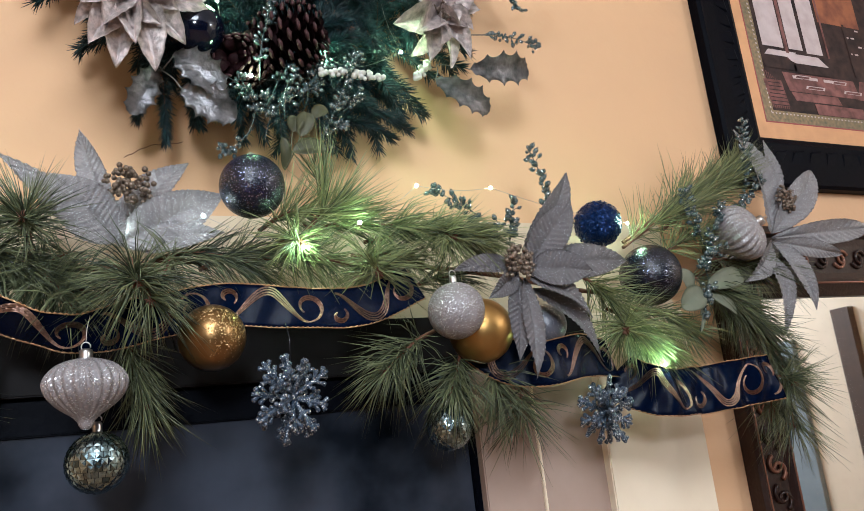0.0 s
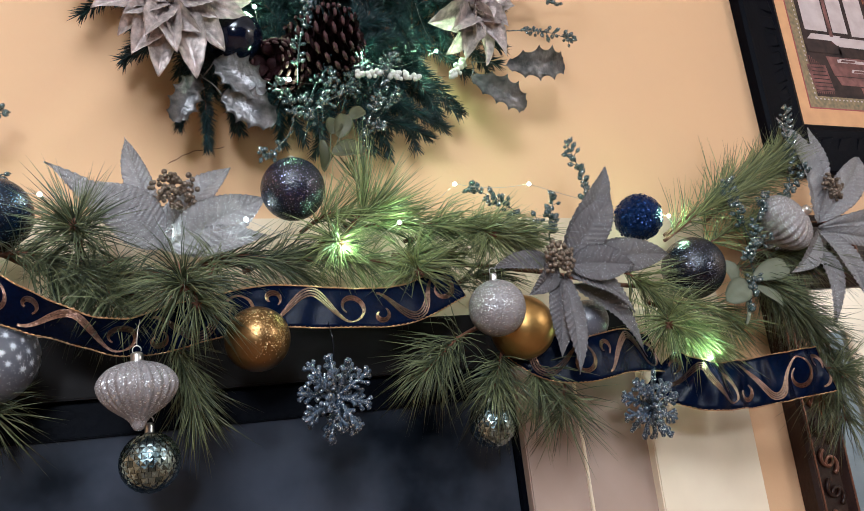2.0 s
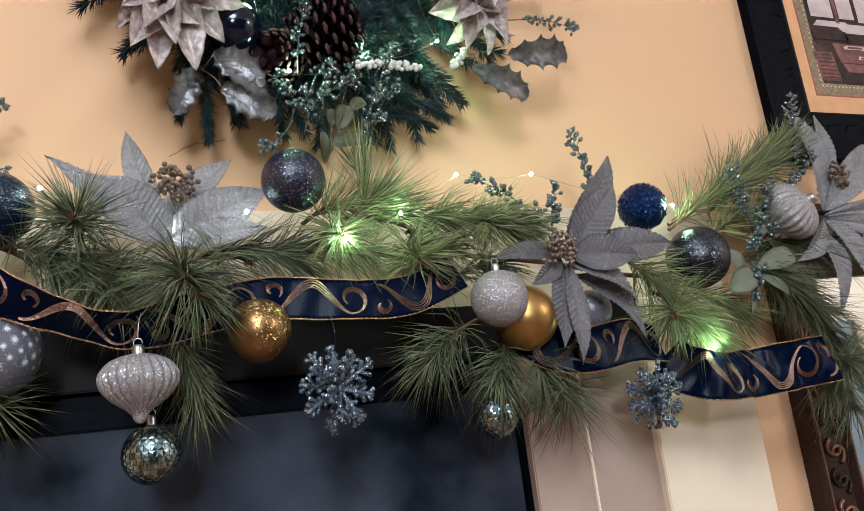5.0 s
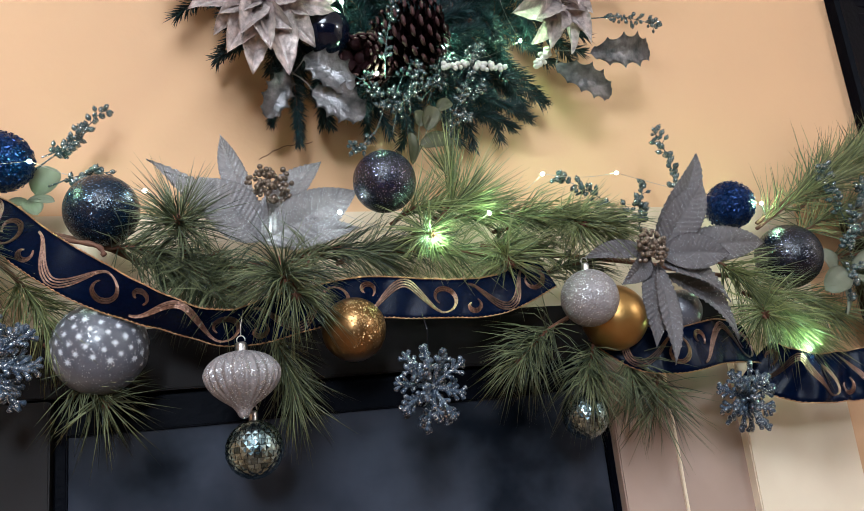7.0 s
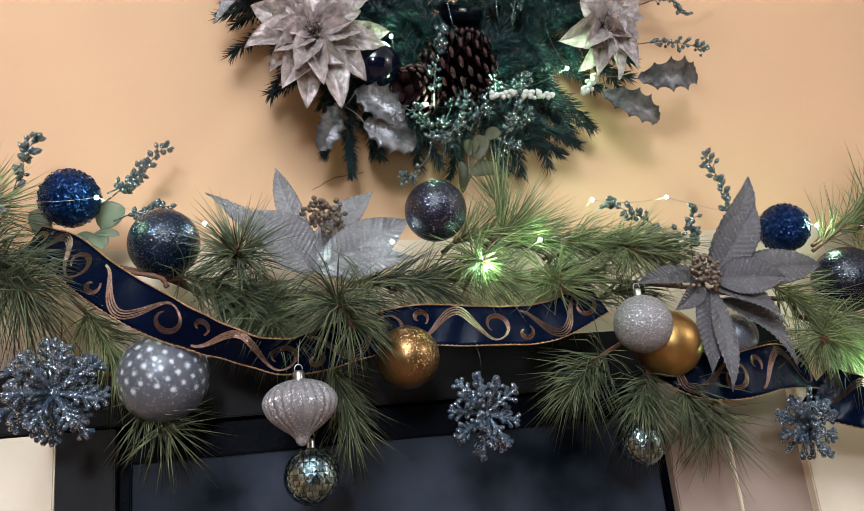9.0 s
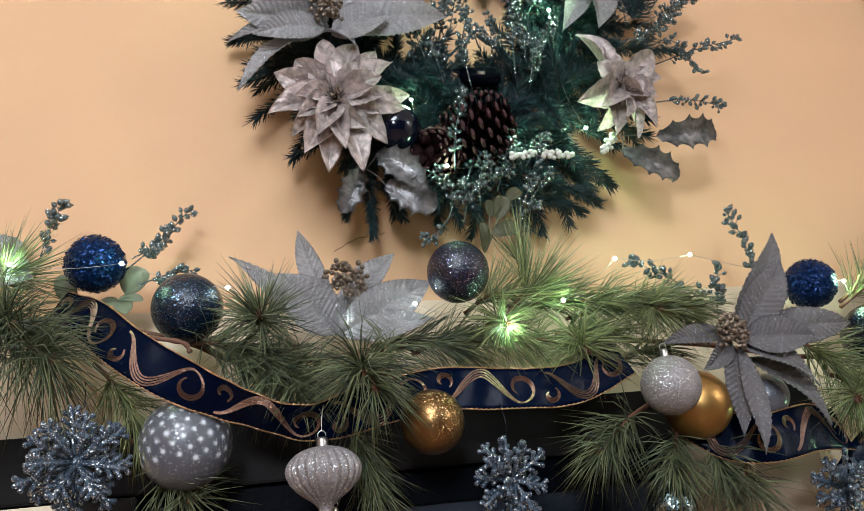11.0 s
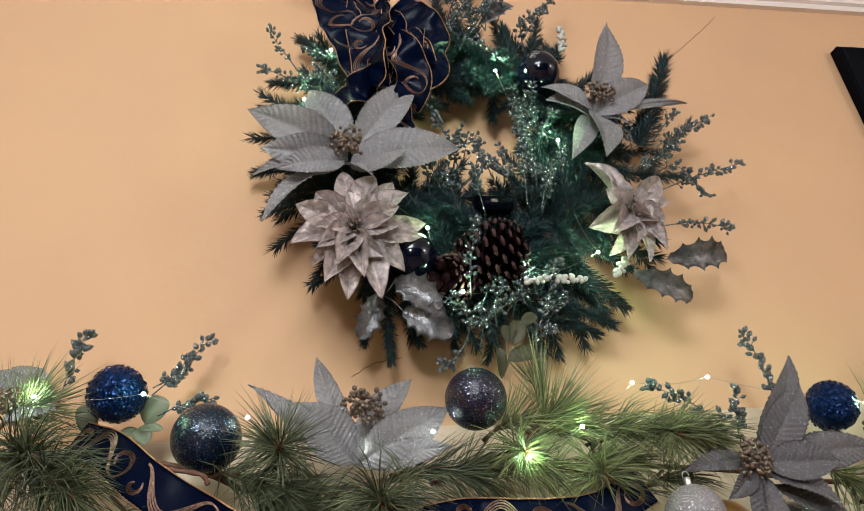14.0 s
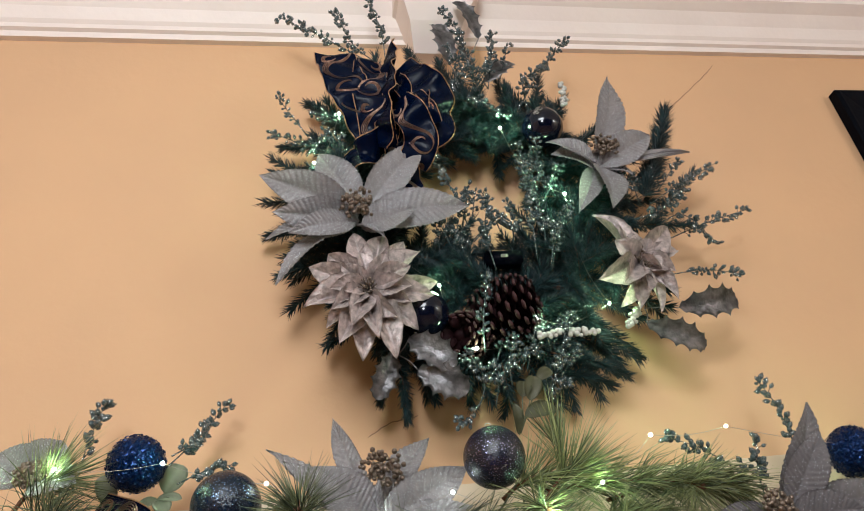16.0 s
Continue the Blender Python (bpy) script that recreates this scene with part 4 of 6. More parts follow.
# ---- garland of pine ----
garland = thing("pine_garland", "green artificial pine garland draped along the mantel shelf", "garland", (0.3, 0.99, 1.725))
garland.matrix_world = Matrix.Translation((0, 0, 0))
bm = bmesh.new()
tube(bm, spline([(-0.490, 0.980, 1.812), (-0.335, 0.985, 1.812), (-0.226, 0.985, 1.799), (-0.153, 0.985, 1.779), (-0.058, 0.980, 1.745), (0.181, 0.980, 1.759), (0.390, 0.985, 1.753), (0.567, 0.985, 1.735), (0.766, 0.985, 1.705), (1.009, 0.985, 1.731), (1.112, 0.985, 1.629)], 8), 0.0038, 7)
part("main_stem", bm, BARK, garland)
SPRAYS = [
    # base, tip, needles, length, material, spread, sag, start
    ((0.047, 0.930, 1.746), (0.051, 0.865, 1.703), 190, 0.080, NEEDLE, (28, 92), 0.22, 0.70),
    ((0.047, 0.930, 1.738), (0.066, 0.872, 1.684), 50, 0.072, NEEDLE, (18, 60), 0.25, 0.5),
    ((-0.054, 0.950, 1.751), (-0.062, 0.900, 1.785), 130, 0.072, NEEDLE, (20, 85), 0.1, 0.4),
    ((-0.061, 0.960, 1.747), (-0.061, 0.920, 1.796), 110, 0.070, NEEDLE, (25, 80), 0.1, 0.5),
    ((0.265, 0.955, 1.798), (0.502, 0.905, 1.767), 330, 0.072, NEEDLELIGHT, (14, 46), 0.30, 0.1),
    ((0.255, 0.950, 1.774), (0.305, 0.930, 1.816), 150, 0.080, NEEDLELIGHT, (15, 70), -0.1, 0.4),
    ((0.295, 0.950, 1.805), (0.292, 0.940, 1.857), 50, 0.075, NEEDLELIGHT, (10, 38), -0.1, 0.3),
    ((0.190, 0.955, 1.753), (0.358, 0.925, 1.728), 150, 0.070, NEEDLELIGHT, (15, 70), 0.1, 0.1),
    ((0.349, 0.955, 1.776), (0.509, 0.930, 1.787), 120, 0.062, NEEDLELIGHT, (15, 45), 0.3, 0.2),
    ((0.035, 0.945, 1.671), (0.063, 0.925, 1.575), 150, 0.072, NEEDLE, (10, 45), 0.05, 0.15),
    ((0.440, 0.950, 1.649), (0.347, 0.910, 1.593), 150, 0.075, NEEDLE, (15, 62), 0.25, 0.3),
    ((0.481, 0.950, 1.632), (0.435, 0.905, 1.563), 150, 0.075, NEEDLE, (15, 70), 0.25, 0.4),
    ((0.567, 0.955, 1.597), (0.547, 0.930, 1.525), 90, 0.085, NEEDLE, (20, 82), 0.10, 0.55),
    ((0.515, 0.955, 1.608), (0.516, 0.930, 1.555), 90, 0.075, NEEDLE, (15, 65), 0.20, 0.4),
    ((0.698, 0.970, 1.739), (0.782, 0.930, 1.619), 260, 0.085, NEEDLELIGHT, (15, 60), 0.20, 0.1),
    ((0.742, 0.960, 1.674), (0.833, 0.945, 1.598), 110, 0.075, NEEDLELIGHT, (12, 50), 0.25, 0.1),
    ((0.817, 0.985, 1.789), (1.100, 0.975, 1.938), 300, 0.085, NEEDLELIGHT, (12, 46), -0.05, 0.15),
    ((0.910, 0.970, 1.738), (1.032, 0.940, 1.634), 260, 0.090, NEEDLE, (15, 60), 0.25, 0.1),
    ((1.074, 0.960, 1.636), (1.025, 0.940, 1.497), 70, 0.080, NEEDLE, (12, 55), 0.15, 0.2),
    ((1.084, 0.960, 1.626), (1.043, 0.920, 1.467), 110, 0.085, NEEDLE, (15, 62), 0.10, 0.3),
    ((-0.416, 0.950, 1.827), (-0.333, 0.890, 1.787), 190, 0.080, NEEDLE, (28, 92), 0.25, 0.6),
    ((-0.372, 0.950, 1.791), (-0.290, 0.890, 1.745), 210, 0.085, NEEDLE, (20, 75), 0.45, 0.2),
    ((-0.406, 0.970, 1.832), (-0.351, 0.940, 1.862), 130, 0.075, NEEDLELIGHT, (20, 70), 0.0, 0.3),
    ((-0.448, 0.950, 1.802), (-0.373, 0.890, 1.757), 150, 0.085, NEEDLE, (20, 80), 0.35, 0.3),
    ((-0.151, 0.965, 1.772), (-0.065, 0.930, 1.738), 170, 0.075, NEEDLE, (15, 60), 0.15, 0.1),
    ((-0.216, 0.985, 1.662), (-0.147, 0.955, 1.587), 110, 0.078, NEEDLE, (18, 80), 0.10, 0.55),
    ((-0.259, 0.965, 1.754), (-0.204, 0.945, 1.675), 110, 0.075, NEEDLELIGHT, (15, 60), 0.15, 0.2),
    ((-0.066, 0.955, 1.753), (-0.013, 0.910, 1.684), 130, 0.075, NEEDLE, (20, 75), 0.20, 0.2),
    ((0.078, 0.965, 1.755), (0.183, 0.955, 1.749), 150, 0.075, NEEDLE, (12, 50), 0.25, 0.1),
    ((0.130, 0.965, 1.741), (0.241, 0.955, 1.764), 110, 0.070, NEEDLE, (12, 50), 0.10, 0.1),
    ((-0.003, 0.965, 1.762), (-0.053, 0.935, 1.728), 120, 0.072, NEEDLE, (15, 65), 0.2, 0.2),
    ((0.396, 0.970, 1.701), (0.482, 0.945, 1.726), 90, 0.060, NEEDLE, (15, 60), 0.10, 0.1),
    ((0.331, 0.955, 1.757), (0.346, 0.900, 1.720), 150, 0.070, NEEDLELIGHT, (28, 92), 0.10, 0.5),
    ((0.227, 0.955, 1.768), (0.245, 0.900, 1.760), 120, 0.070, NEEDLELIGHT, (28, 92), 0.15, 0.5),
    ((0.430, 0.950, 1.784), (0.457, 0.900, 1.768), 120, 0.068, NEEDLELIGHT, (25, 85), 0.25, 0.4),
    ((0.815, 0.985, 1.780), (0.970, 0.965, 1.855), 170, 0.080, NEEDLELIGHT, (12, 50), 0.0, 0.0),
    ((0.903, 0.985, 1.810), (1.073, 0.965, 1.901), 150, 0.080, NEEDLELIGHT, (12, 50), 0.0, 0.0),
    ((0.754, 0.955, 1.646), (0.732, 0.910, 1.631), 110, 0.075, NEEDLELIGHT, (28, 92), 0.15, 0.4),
    ((1.041, 0.955, 1.542), (1.052, 0.910, 1.532), 110, 0.070, NEEDLE, (25, 85), 0.1, 0.4),
    ((0.941, 0.985, 1.712), (1.029, 0.965, 1.667), 150, 0.080, NEEDLE, (15, 65), 0.20, 0.1),
    ((0.991, 0.985, 1.761), (1.118, 0.965, 1.725), 150, 0.080, NEEDLE, (15, 60), 0.30, 0.1),
    ((0.880, 0.985, 1.761), (1.006, 0.975, 1.808), 130, 0.075, NEEDLELIGHT, (15, 55), 0.10, 0.1),
    ((1.021, 0.975, 1.669), (1.070, 0.940, 1.566), 120, 0.080, NEEDLE, (15, 65), 0.15, 0.15),
    ((0.816, 0.985, 1.677), (0.904, 0.965, 1.634), 130, 0.070, NEEDLELIGHT, (12, 50), 0.20, 0.1),
    ((0.208, 0.965, 1.793), (0.271, 0.945, 1.815), 90, 0.075, NEEDLELIGHT, (15, 70), 0.0, 0.2),
    ((0.336, 0.970, 1.757), (0.410, 0.950, 1.751), 120, 0.065, NEEDLELIGHT, (15, 65), 0.15, 0.1),
    ((0.111, 0.970, 1.771), (0.087, 0.935, 1.727), 90, 0.075, NEEDLE, (20, 80), 0.2, 0.3),
    ((-0.079, 0.965, 1.722), (-0.007, 0.925, 1.709), 110, 0.070, NEEDLE, (20, 75), 0.25, 0.2),
]
for k, (a, b, count, length, mat, spread, sag, start) in enumerate(SPRAYS):
    pine_spray(garland, a, b, int(count * (0.62 if spread[1] > 79 else 0.85)), length * 1.18, mat, 100 + k, spread, sag, start, bend=(0, -0.006, 0.008))
bm = bmesh.new()
tube(bm, spline([(-0.230, 0.950, 1.790), (-0.199, 0.935, 1.776), (-0.154, 0.925, 1.764), (-0.144, 0.925, 1.751)], 5), [0.003 + 0.0008 * math.sin(k * 2.3) for k in range(16)], 7)
part("bare_twig", bm, BARK, garland)

# ---- poinsettias on the garland ----
poinsettia((0.556, 0.890, 1.714), [((0.651, 0.885, 1.867), 0.047, (0.561, 0.900, 1.730)), ((0.641, 0.870, 1.820), 0.050, (0.562, 0.890, 1.720)), ((0.735, 0.885, 1.731), 0.051, (0.577, 0.900, 1.722)), ((0.653, 0.860, 1.710), 0.051, (0.559, 0.885, 1.718)), ((0.644, 0.865, 1.645), 0.047, (0.560, 0.890, 1.708)), ((0.658, 0.880, 1.596), 0.044, (0.573, 0.900, 1.694)), ((0.534, 0.855, 1.566), 0.033, (0.549, 0.880, 1.705)), ((0.520, 0.870, 1.590), 0.035, (0.547, 0.890, 1.708)), ((0.445, 0.885, 1.718), 0.031, (0.547, 0.900, 1.730)), ((0.489, 0.875, 1.677), 0.035, (0.542, 0.885, 1.722))], FABRICDARK,
    "grey taupe fabric poinsettia with bronze beads and ribbed petals", 0.027, (0.536, 0.868, 1.722), (0.1, -1, 0.05), seed=1, fold=0.18)
poinsettia((0.038, 0.950, 1.772), [((-0.101, 0.985, 1.894), 0.040, (0.028, 0.960, 1.771)), ((-0.039, 0.930, 1.850), 0.062, (0.032, 0.945, 1.769)), ((-0.008, 1.010, 1.942), 0.033, (0.032, 0.985, 1.803)), ((0.126, 1.000, 1.898), 0.046, (0.044, 0.985, 1.796)), ((0.163, 0.945, 1.836), 0.060, (0.035, 0.955, 1.770)), ((0.159, 0.935, 1.782), 0.038, (0.052, 0.960, 1.768)), ((0.042, 0.930, 1.826), 0.021, (0.037, 0.945, 1.765)), ((-0.080, 0.960, 1.868), 0.036, (0.021, 0.950, 1.772))], FABRIC,
    "silver fabric poinsettia standing in the pine, lit by a fairy light", 0.032, (0.049, 0.950, 1.842), (0.0, -1, 0.15), seed=2, fold=0.15)
poinsettia((1.149, 0.955, 1.808), [((1.115, 0.975, 2.011), 0.058, (1.129, 0.955, 1.799)), ((1.199, 0.985, 1.999), 0.038, (1.142, 0.960, 1.817)), ((1.282, 0.965, 1.933), 0.055, (1.129, 0.955, 1.799)), ((1.403, 0.950, 1.816), 0.043, (1.127, 0.955, 1.792)), ((1.277, 0.935, 1.756), 0.032, (1.119, 0.950, 1.784)), ((1.169, 0.930, 1.654), 0.047, (1.119, 0.950, 1.782)), ((1.096, 0.940, 1.616), 0.045, (1.100, 0.955, 1.768)), ((1.019, 0.935, 1.707), 0.047, (1.112, 0.950, 1.782))], FABRIC,
    "silver glitter fabric poinsettia at the garland's end", 0.026, (1.165, 0.940, 1.862), (0.1, -1, 0.1), seed=3, fold=0.2)
poinsettia((-0.379, 0.950, 1.867), [((-0.321, 0.920, 1.850), 0.06), ((-0.358, 0.970, 1.924), 0.05), ((-0.424, 0.950, 1.904), 0.06)], FABRIC, "silver fabric poinsettia tucked behind pine needles", 0.02, seed=4)

# ---- picks and leaves on the garland ----
for k, pts in enumerate((
    [(0.657, 0.955, 1.797), (0.652, 0.950, 1.876), (0.634, 0.950, 1.933)], [(0.565, 0.930, 1.738), (0.565, 0.925, 1.786), (0.579, 0.920, 1.836)], [(0.540, 0.930, 1.722), (0.528, 0.920, 1.768), (0.542, 0.915, 1.793)],
    [(0.557, 0.950, 1.794), (0.511, 0.950, 1.831), (0.460, 0.950, 1.855)], [(0.522, 0.950, 1.743), (0.528, 0.940, 1.761), (0.516, 0.940, 1.807)],
    [(1.074, 0.960, 1.826), (1.095, 0.950, 1.928), (1.111, 0.950, 2.019)], [(0.968, 0.950, 1.752), (0.934, 0.940, 1.826), (0.930, 0.940, 1.870)], [(1.003, 0.950, 1.791), (1.054, 0.940, 1.849), (1.114, 0.940, 1.899)],
    [(0.953, 0.940, 1.730), (0.957, 0.930, 1.785), (0.997, 0.930, 1.844)], [(0.935, 0.930, 1.699), (0.925, 0.920, 1.744), (0.978, 0.920, 1.763)], [(0.885, 0.920, 1.626), (0.900, 0.915, 1.660), (0.920, 0.920, 1.697)],
    [(-0.339, 0.985, 1.870), (-0.328, 0.990, 1.932), (-0.312, 0.990, 1.980)], [(-0.228, 0.980, 1.879), (-0.191, 1.000, 1.924), (-0.153, 1.010, 1.976)], [(-0.214, 0.980, 1.856), (-0.182, 0.990, 1.873), (-0.143, 1.000, 1.883)],
    [(-0.222, 0.980, 1.894), (-0.203, 0.990, 1.909), (-0.184, 1.000, 1.932)])):
    berry_pick(pts, 200 + k, density=1.8, size=0.0039)
leaf_sprig((0.914, 0.940, 1.693), [((0.870, 0.925, 1.728), 0.034, (0.888, 0.930, 1.686)), ((0.852, 0.915, 1.662), 0.040, (0.906, 0.920, 1.690)), ((0.997, 0.920, 1.715), 0.036, (0.921, 0.925, 1.697)), ((0.970, 0.920, 1.649), 0.022, (0.921, 0.925, 1.685)), ((0.881, 0.915, 1.621), 0.010, None)], "pale green eucalyptus sprig with frosted stem", EUCA)
leaf_sprig((-0.240, 1.000, 1.845), [((-0.209, 1.000, 1.887), 0.036, (-0.232, 1.000, 1.852)), ((-0.311, 1.000, 1.882), 0.026, (-0.296, 1.000, 1.836)), ((-0.263, 0.985, 1.830), 0.014, None), ((-0.226, 0.985, 1.821), 0.024, None), ((-0.208, 0.990, 1.840), 0.014, None)], "pale green eucalyptus sprig under a navy bauble", EUCA)
leaf_sprig((0.244, 0.950, 1.875), [((0.278, 0.935, 1.955), 0.026, (0.264, 0.935, 1.918)), ((0.300, 0.935, 1.904), 0.028, (0.252, 0.935, 1.896)), ((0.241, 0.935, 1.916), 0.016, None), ((0.261, 0.935, 1.948), 0.024, (0.254, 0.935, 1.924)), ((0.305, 0.935, 1.963), 0.020, (0.281, 0.935, 1.948))], "olive eucalyptus sprig below the wreath", OLIVE)


# ---- wreath ----
WC = Vector((0.275, 1.045, 2.315))
wreath = thing("wreath", "dark green artificial fir wreath hanging on the tan wall", "wreath", (0.275, WY, 2.315))
wreath.matrix_world = Matrix.Translation((0, 0, 0))
bm = bmesh.new()
ring = [WC + 0.205 * Vector((math.cos(a), 0, math.sin(a))) for a in (2 * math.pi * k / 48 for k in range(49))]
tube(bm, ring, 0.012, 8)
part("ring", bm, BARK, wreath)
rng = random.Random(11)
for k in range(295):
    a = 2 * math.pi * (k + rng.random()) / 295
    out = Vector((math.cos(a), 0, math.sin(a)))
    along = Vector((-math.sin(a), 0, math.cos(a)))
    mode = k % 3
    deep = k % 7 == 3
    if deep:
        a = radians(rng.uniform(205, 335))
        out, along, mode = Vector((math.cos(a), 0, math.sin(a))), Vector((-math.sin(a), 0, math.cos(a))), 1
    if k % 5 == 0 and not deep:
        a = radians(rng.uniform(195, 300))
        out, along, mode = Vector((math.cos(a), 0, math.sin(a))), Vector((-math.sin(a), 0, math.cos(a))), 0
    base = WC + out * (0.205 + rng.uniform(-0.03, 0.03)) + Vector((0, rng.uniform(-0.035, 0.01), 0))
    if mode == 0:
        way = out * rng.uniform(0.7, 1.0) + along * rng.uniform(-0.7, 0.7) + Vector((0, rng.uniform(-0.35, 0.1), 0))
        L = rng.uniform(0.115, 0.165)
    elif mode == 1:
        way = -out * rng.uniform(0.5, 0.9) + along * rng.uniform(-0.9, 0.9) + Vector((0, rng.uniform(-0.5, 0.1), 0))
        L = rng.uniform(0.07, 0.105) + (0.035 if deep else 0)
    else:
        way = out * rng.uniform(-0.4, 0.8) + along * rng.choice((-1, 1)) * rng.uniform(0.4, 1) + Vector((0, rng.uniform(-0.9, -0.3), 0))
        L = rng.uniform(0.08, 0.12)
    tip = base + way.normalized() * L
    tip.y = max(0.955, min(1.07, tip.y))
    fir_branch(wreath, base, tip, 260, 0.029, 300 + k)
for k in range(90):
    a = radians(rng.uniform(15, 235))
    out, along = Vector((math.cos(a), 0, math.sin(a))), Vector((-math.sin(a), 0, math.cos(a)))
    base = WC + out * rng.uniform(0.16, 0.25) + Vector((0, rng.uniform(-0.03, 0.01), 0))
    tip = base + (along * rng.choice((-1, 1)) * rng.uniform(0.4, 1) - out * rng.uniform(-0.5, 0.75)).normalized() * rng.uniform(0.07, 0.11)
    tip.y = rng.uniform(0.975, 1.05)
    fir_branch(wreath, base, tip, 230, 0.024, 700 + k)
for k, (a, b) in enumerate((((0.569, 0.985, 2.298), (0.666, 0.965, 2.494)), ((0.090, 0.985, 2.050), (0.098, 0.995, 1.925)), ((0.080, 0.985, 2.041), (0.062, 0.995, 1.955)), ((0.132, 0.985, 2.028), (0.142, 0.990, 1.950)),
    ((0.341, 1.010, 2.024), (0.462, 1.020, 1.981)), ((0.576, 1.020, 2.257), (0.722, 1.020, 2.396)), ((0.044, 1.030, 2.477), (-0.061, 1.040, 2.473)), ((0.046, 1.030, 2.517), (-0.011, 1.040, 2.582)),
    ((0.004, 1.040, 2.311), (-0.090, 1.050, 2.286)), ((0.208, 1.030, 2.635), (0.198, 1.040, 2.732)), ((0.337, 1.020, 1.991), (0.441, 1.040, 1.974)))):
    fir_branch(wreath, a, b, 900 if k == 0 else 420, 0.042 if k == 0 else 0.022 if k < 4 else 0.028, 500 + k)

poinsettia((0.045, 0.945, 2.235), [((-0.104, 0.945, 2.336), 0.064, (0.051, 0.945, 2.249)), ((-0.084, 0.930, 2.251), 0.061, (0.050, 0.940, 2.237)), ((-0.061, 0.920, 2.204), 0.045, (0.044, 0.930, 2.228)), ((-0.006, 0.960, 2.391), 0.063, (0.053, 0.950, 2.261)), ((0.176, 0.940, 2.407), 0.059, (0.056, 0.945, 2.252)), ((0.234, 0.945, 2.265), 0.070, (0.055, 0.945, 2.239)), ((0.136, 0.905, 2.236), 0.054, (0.051, 0.925, 2.211)), ((-0.095, 0.955, 2.217), 0.037, (0.046, 0.950, 2.234)), ((-0.083, 0.945, 2.130), 0.042, (0.045, 0.950, 2.239)), ((0.083, 0.910, 2.183), 0.026, (0.044, 0.930, 2.220))], FABRIC,
    "large silver fabric poinsettia with ribbed glitter petals on the wreath", 0.031, (0.048, 0.915, 2.250), (0.0, -1, 0.05), seed=5, fold=0.18)
poinsettia((0.488, 0.955, 2.352), [((0.573, 0.965, 2.592), 0.059, (0.481, 0.955, 2.350)), ((0.393, 0.935, 2.395), 0.045, (0.480, 0.945, 2.354)), ((0.402, 0.945, 2.376), 0.065, (0.481, 0.955, 2.350)), ((0.608, 0.950, 2.424), 0.059, (0.487, 0.955, 2.352)), ((0.558, 0.960, 2.335), 0.036, (0.490, 0.958, 2.350)), ((0.694, 0.975, 2.404), 0.018, (0.499, 0.965, 2.364)), ((0.481, 0.935, 2.248), 0.067, (0.483, 0.950, 2.352)), ((0.422, 0.945, 2.247), 0.040, (0.482, 0.955, 2.350)), ((0.526, 0.955, 2.294), 0.045, (0.487, 0.955, 2.352))], FABRIC,
    "silver grey fabric poinsettia with bronze bead centre on the wreath", 0.027, (0.501, 0.935, 2.384), (0.05, -1, 0.1), seed=6, fold=0.2)
foil_poinsettia((0.052, 0.935, 2.102), [((0.038, 0.930, 2.206), 0.045), ((0.084, 0.935, 2.206), 0.050), ((0.115, 0.935, 2.193), 0.040), ((0.138, 0.930, 2.171), 0.052), ((0.158, 0.930, 2.115), 0.041), ((0.148, 0.925, 2.088), 0.047), ((0.119, 0.930, 2.036), 0.050), ((0.081, 0.920, 1.988), 0.054), ((0.034, 0.925, 1.990), 0.047), ((0.003, 0.920, 2.015), 0.050), ((-0.013, 0.930, 2.046), 0.038), ((-0.044, 0.920, 2.075), 0.054), ((-0.033, 0.930, 2.149), 0.049), ((-0.003, 0.930, 2.170), 0.052)],
    [((0.041, 0.905, 2.157), 0.038), ((0.080, 0.905, 2.152), 0.038), ((0.115, 0.905, 2.130), 0.040), ((0.113, 0.900, 2.093), 0.038), ((0.086, 0.900, 2.042), 0.040), ((0.056, 0.895, 2.009), 0.036), ((0.019, 0.895, 2.028), 0.041), ((-0.006, 0.900, 2.059), 0.038), ((-0.007, 0.900, 2.093), 0.038), ((0.013, 0.905, 2.136), 0.038)], "champagne foil poinsettia with many pointed petals on the wreath", (-0.05, -1, -0.2), 7, 0.018)
foil_poinsettia((0.496, 0.955, 2.146), [((0.448, 0.950, 2.246), 0.060), ((0.487, 0.955, 2.228), 0.046), ((0.572, 0.945, 2.213), 0.052), ((0.582, 0.950, 2.169), 0.043), ((0.559, 0.940, 2.123), 0.045), ((0.550, 0.945, 2.074), 0.041), ((0.511, 0.940, 2.051), 0.041), ((0.470, 0.930, 2.051), 0.041), ((0.438, 0.925, 2.054), 0.045), ((0.415, 0.925, 2.104), 0.058)],
    [((0.460, 0.925, 2.177), 0.045), ((0.520, 0.920, 2.175), 0.037), ((0.520, 0.915, 2.117), 0.035), ((0.480, 0.910, 2.070), 0.037), ((0.441, 0.905, 2.083), 0.041)], "small champagne foil poinsettia turned aside on the wreath", (0.25, -1, -0.2), 8, 0.016)

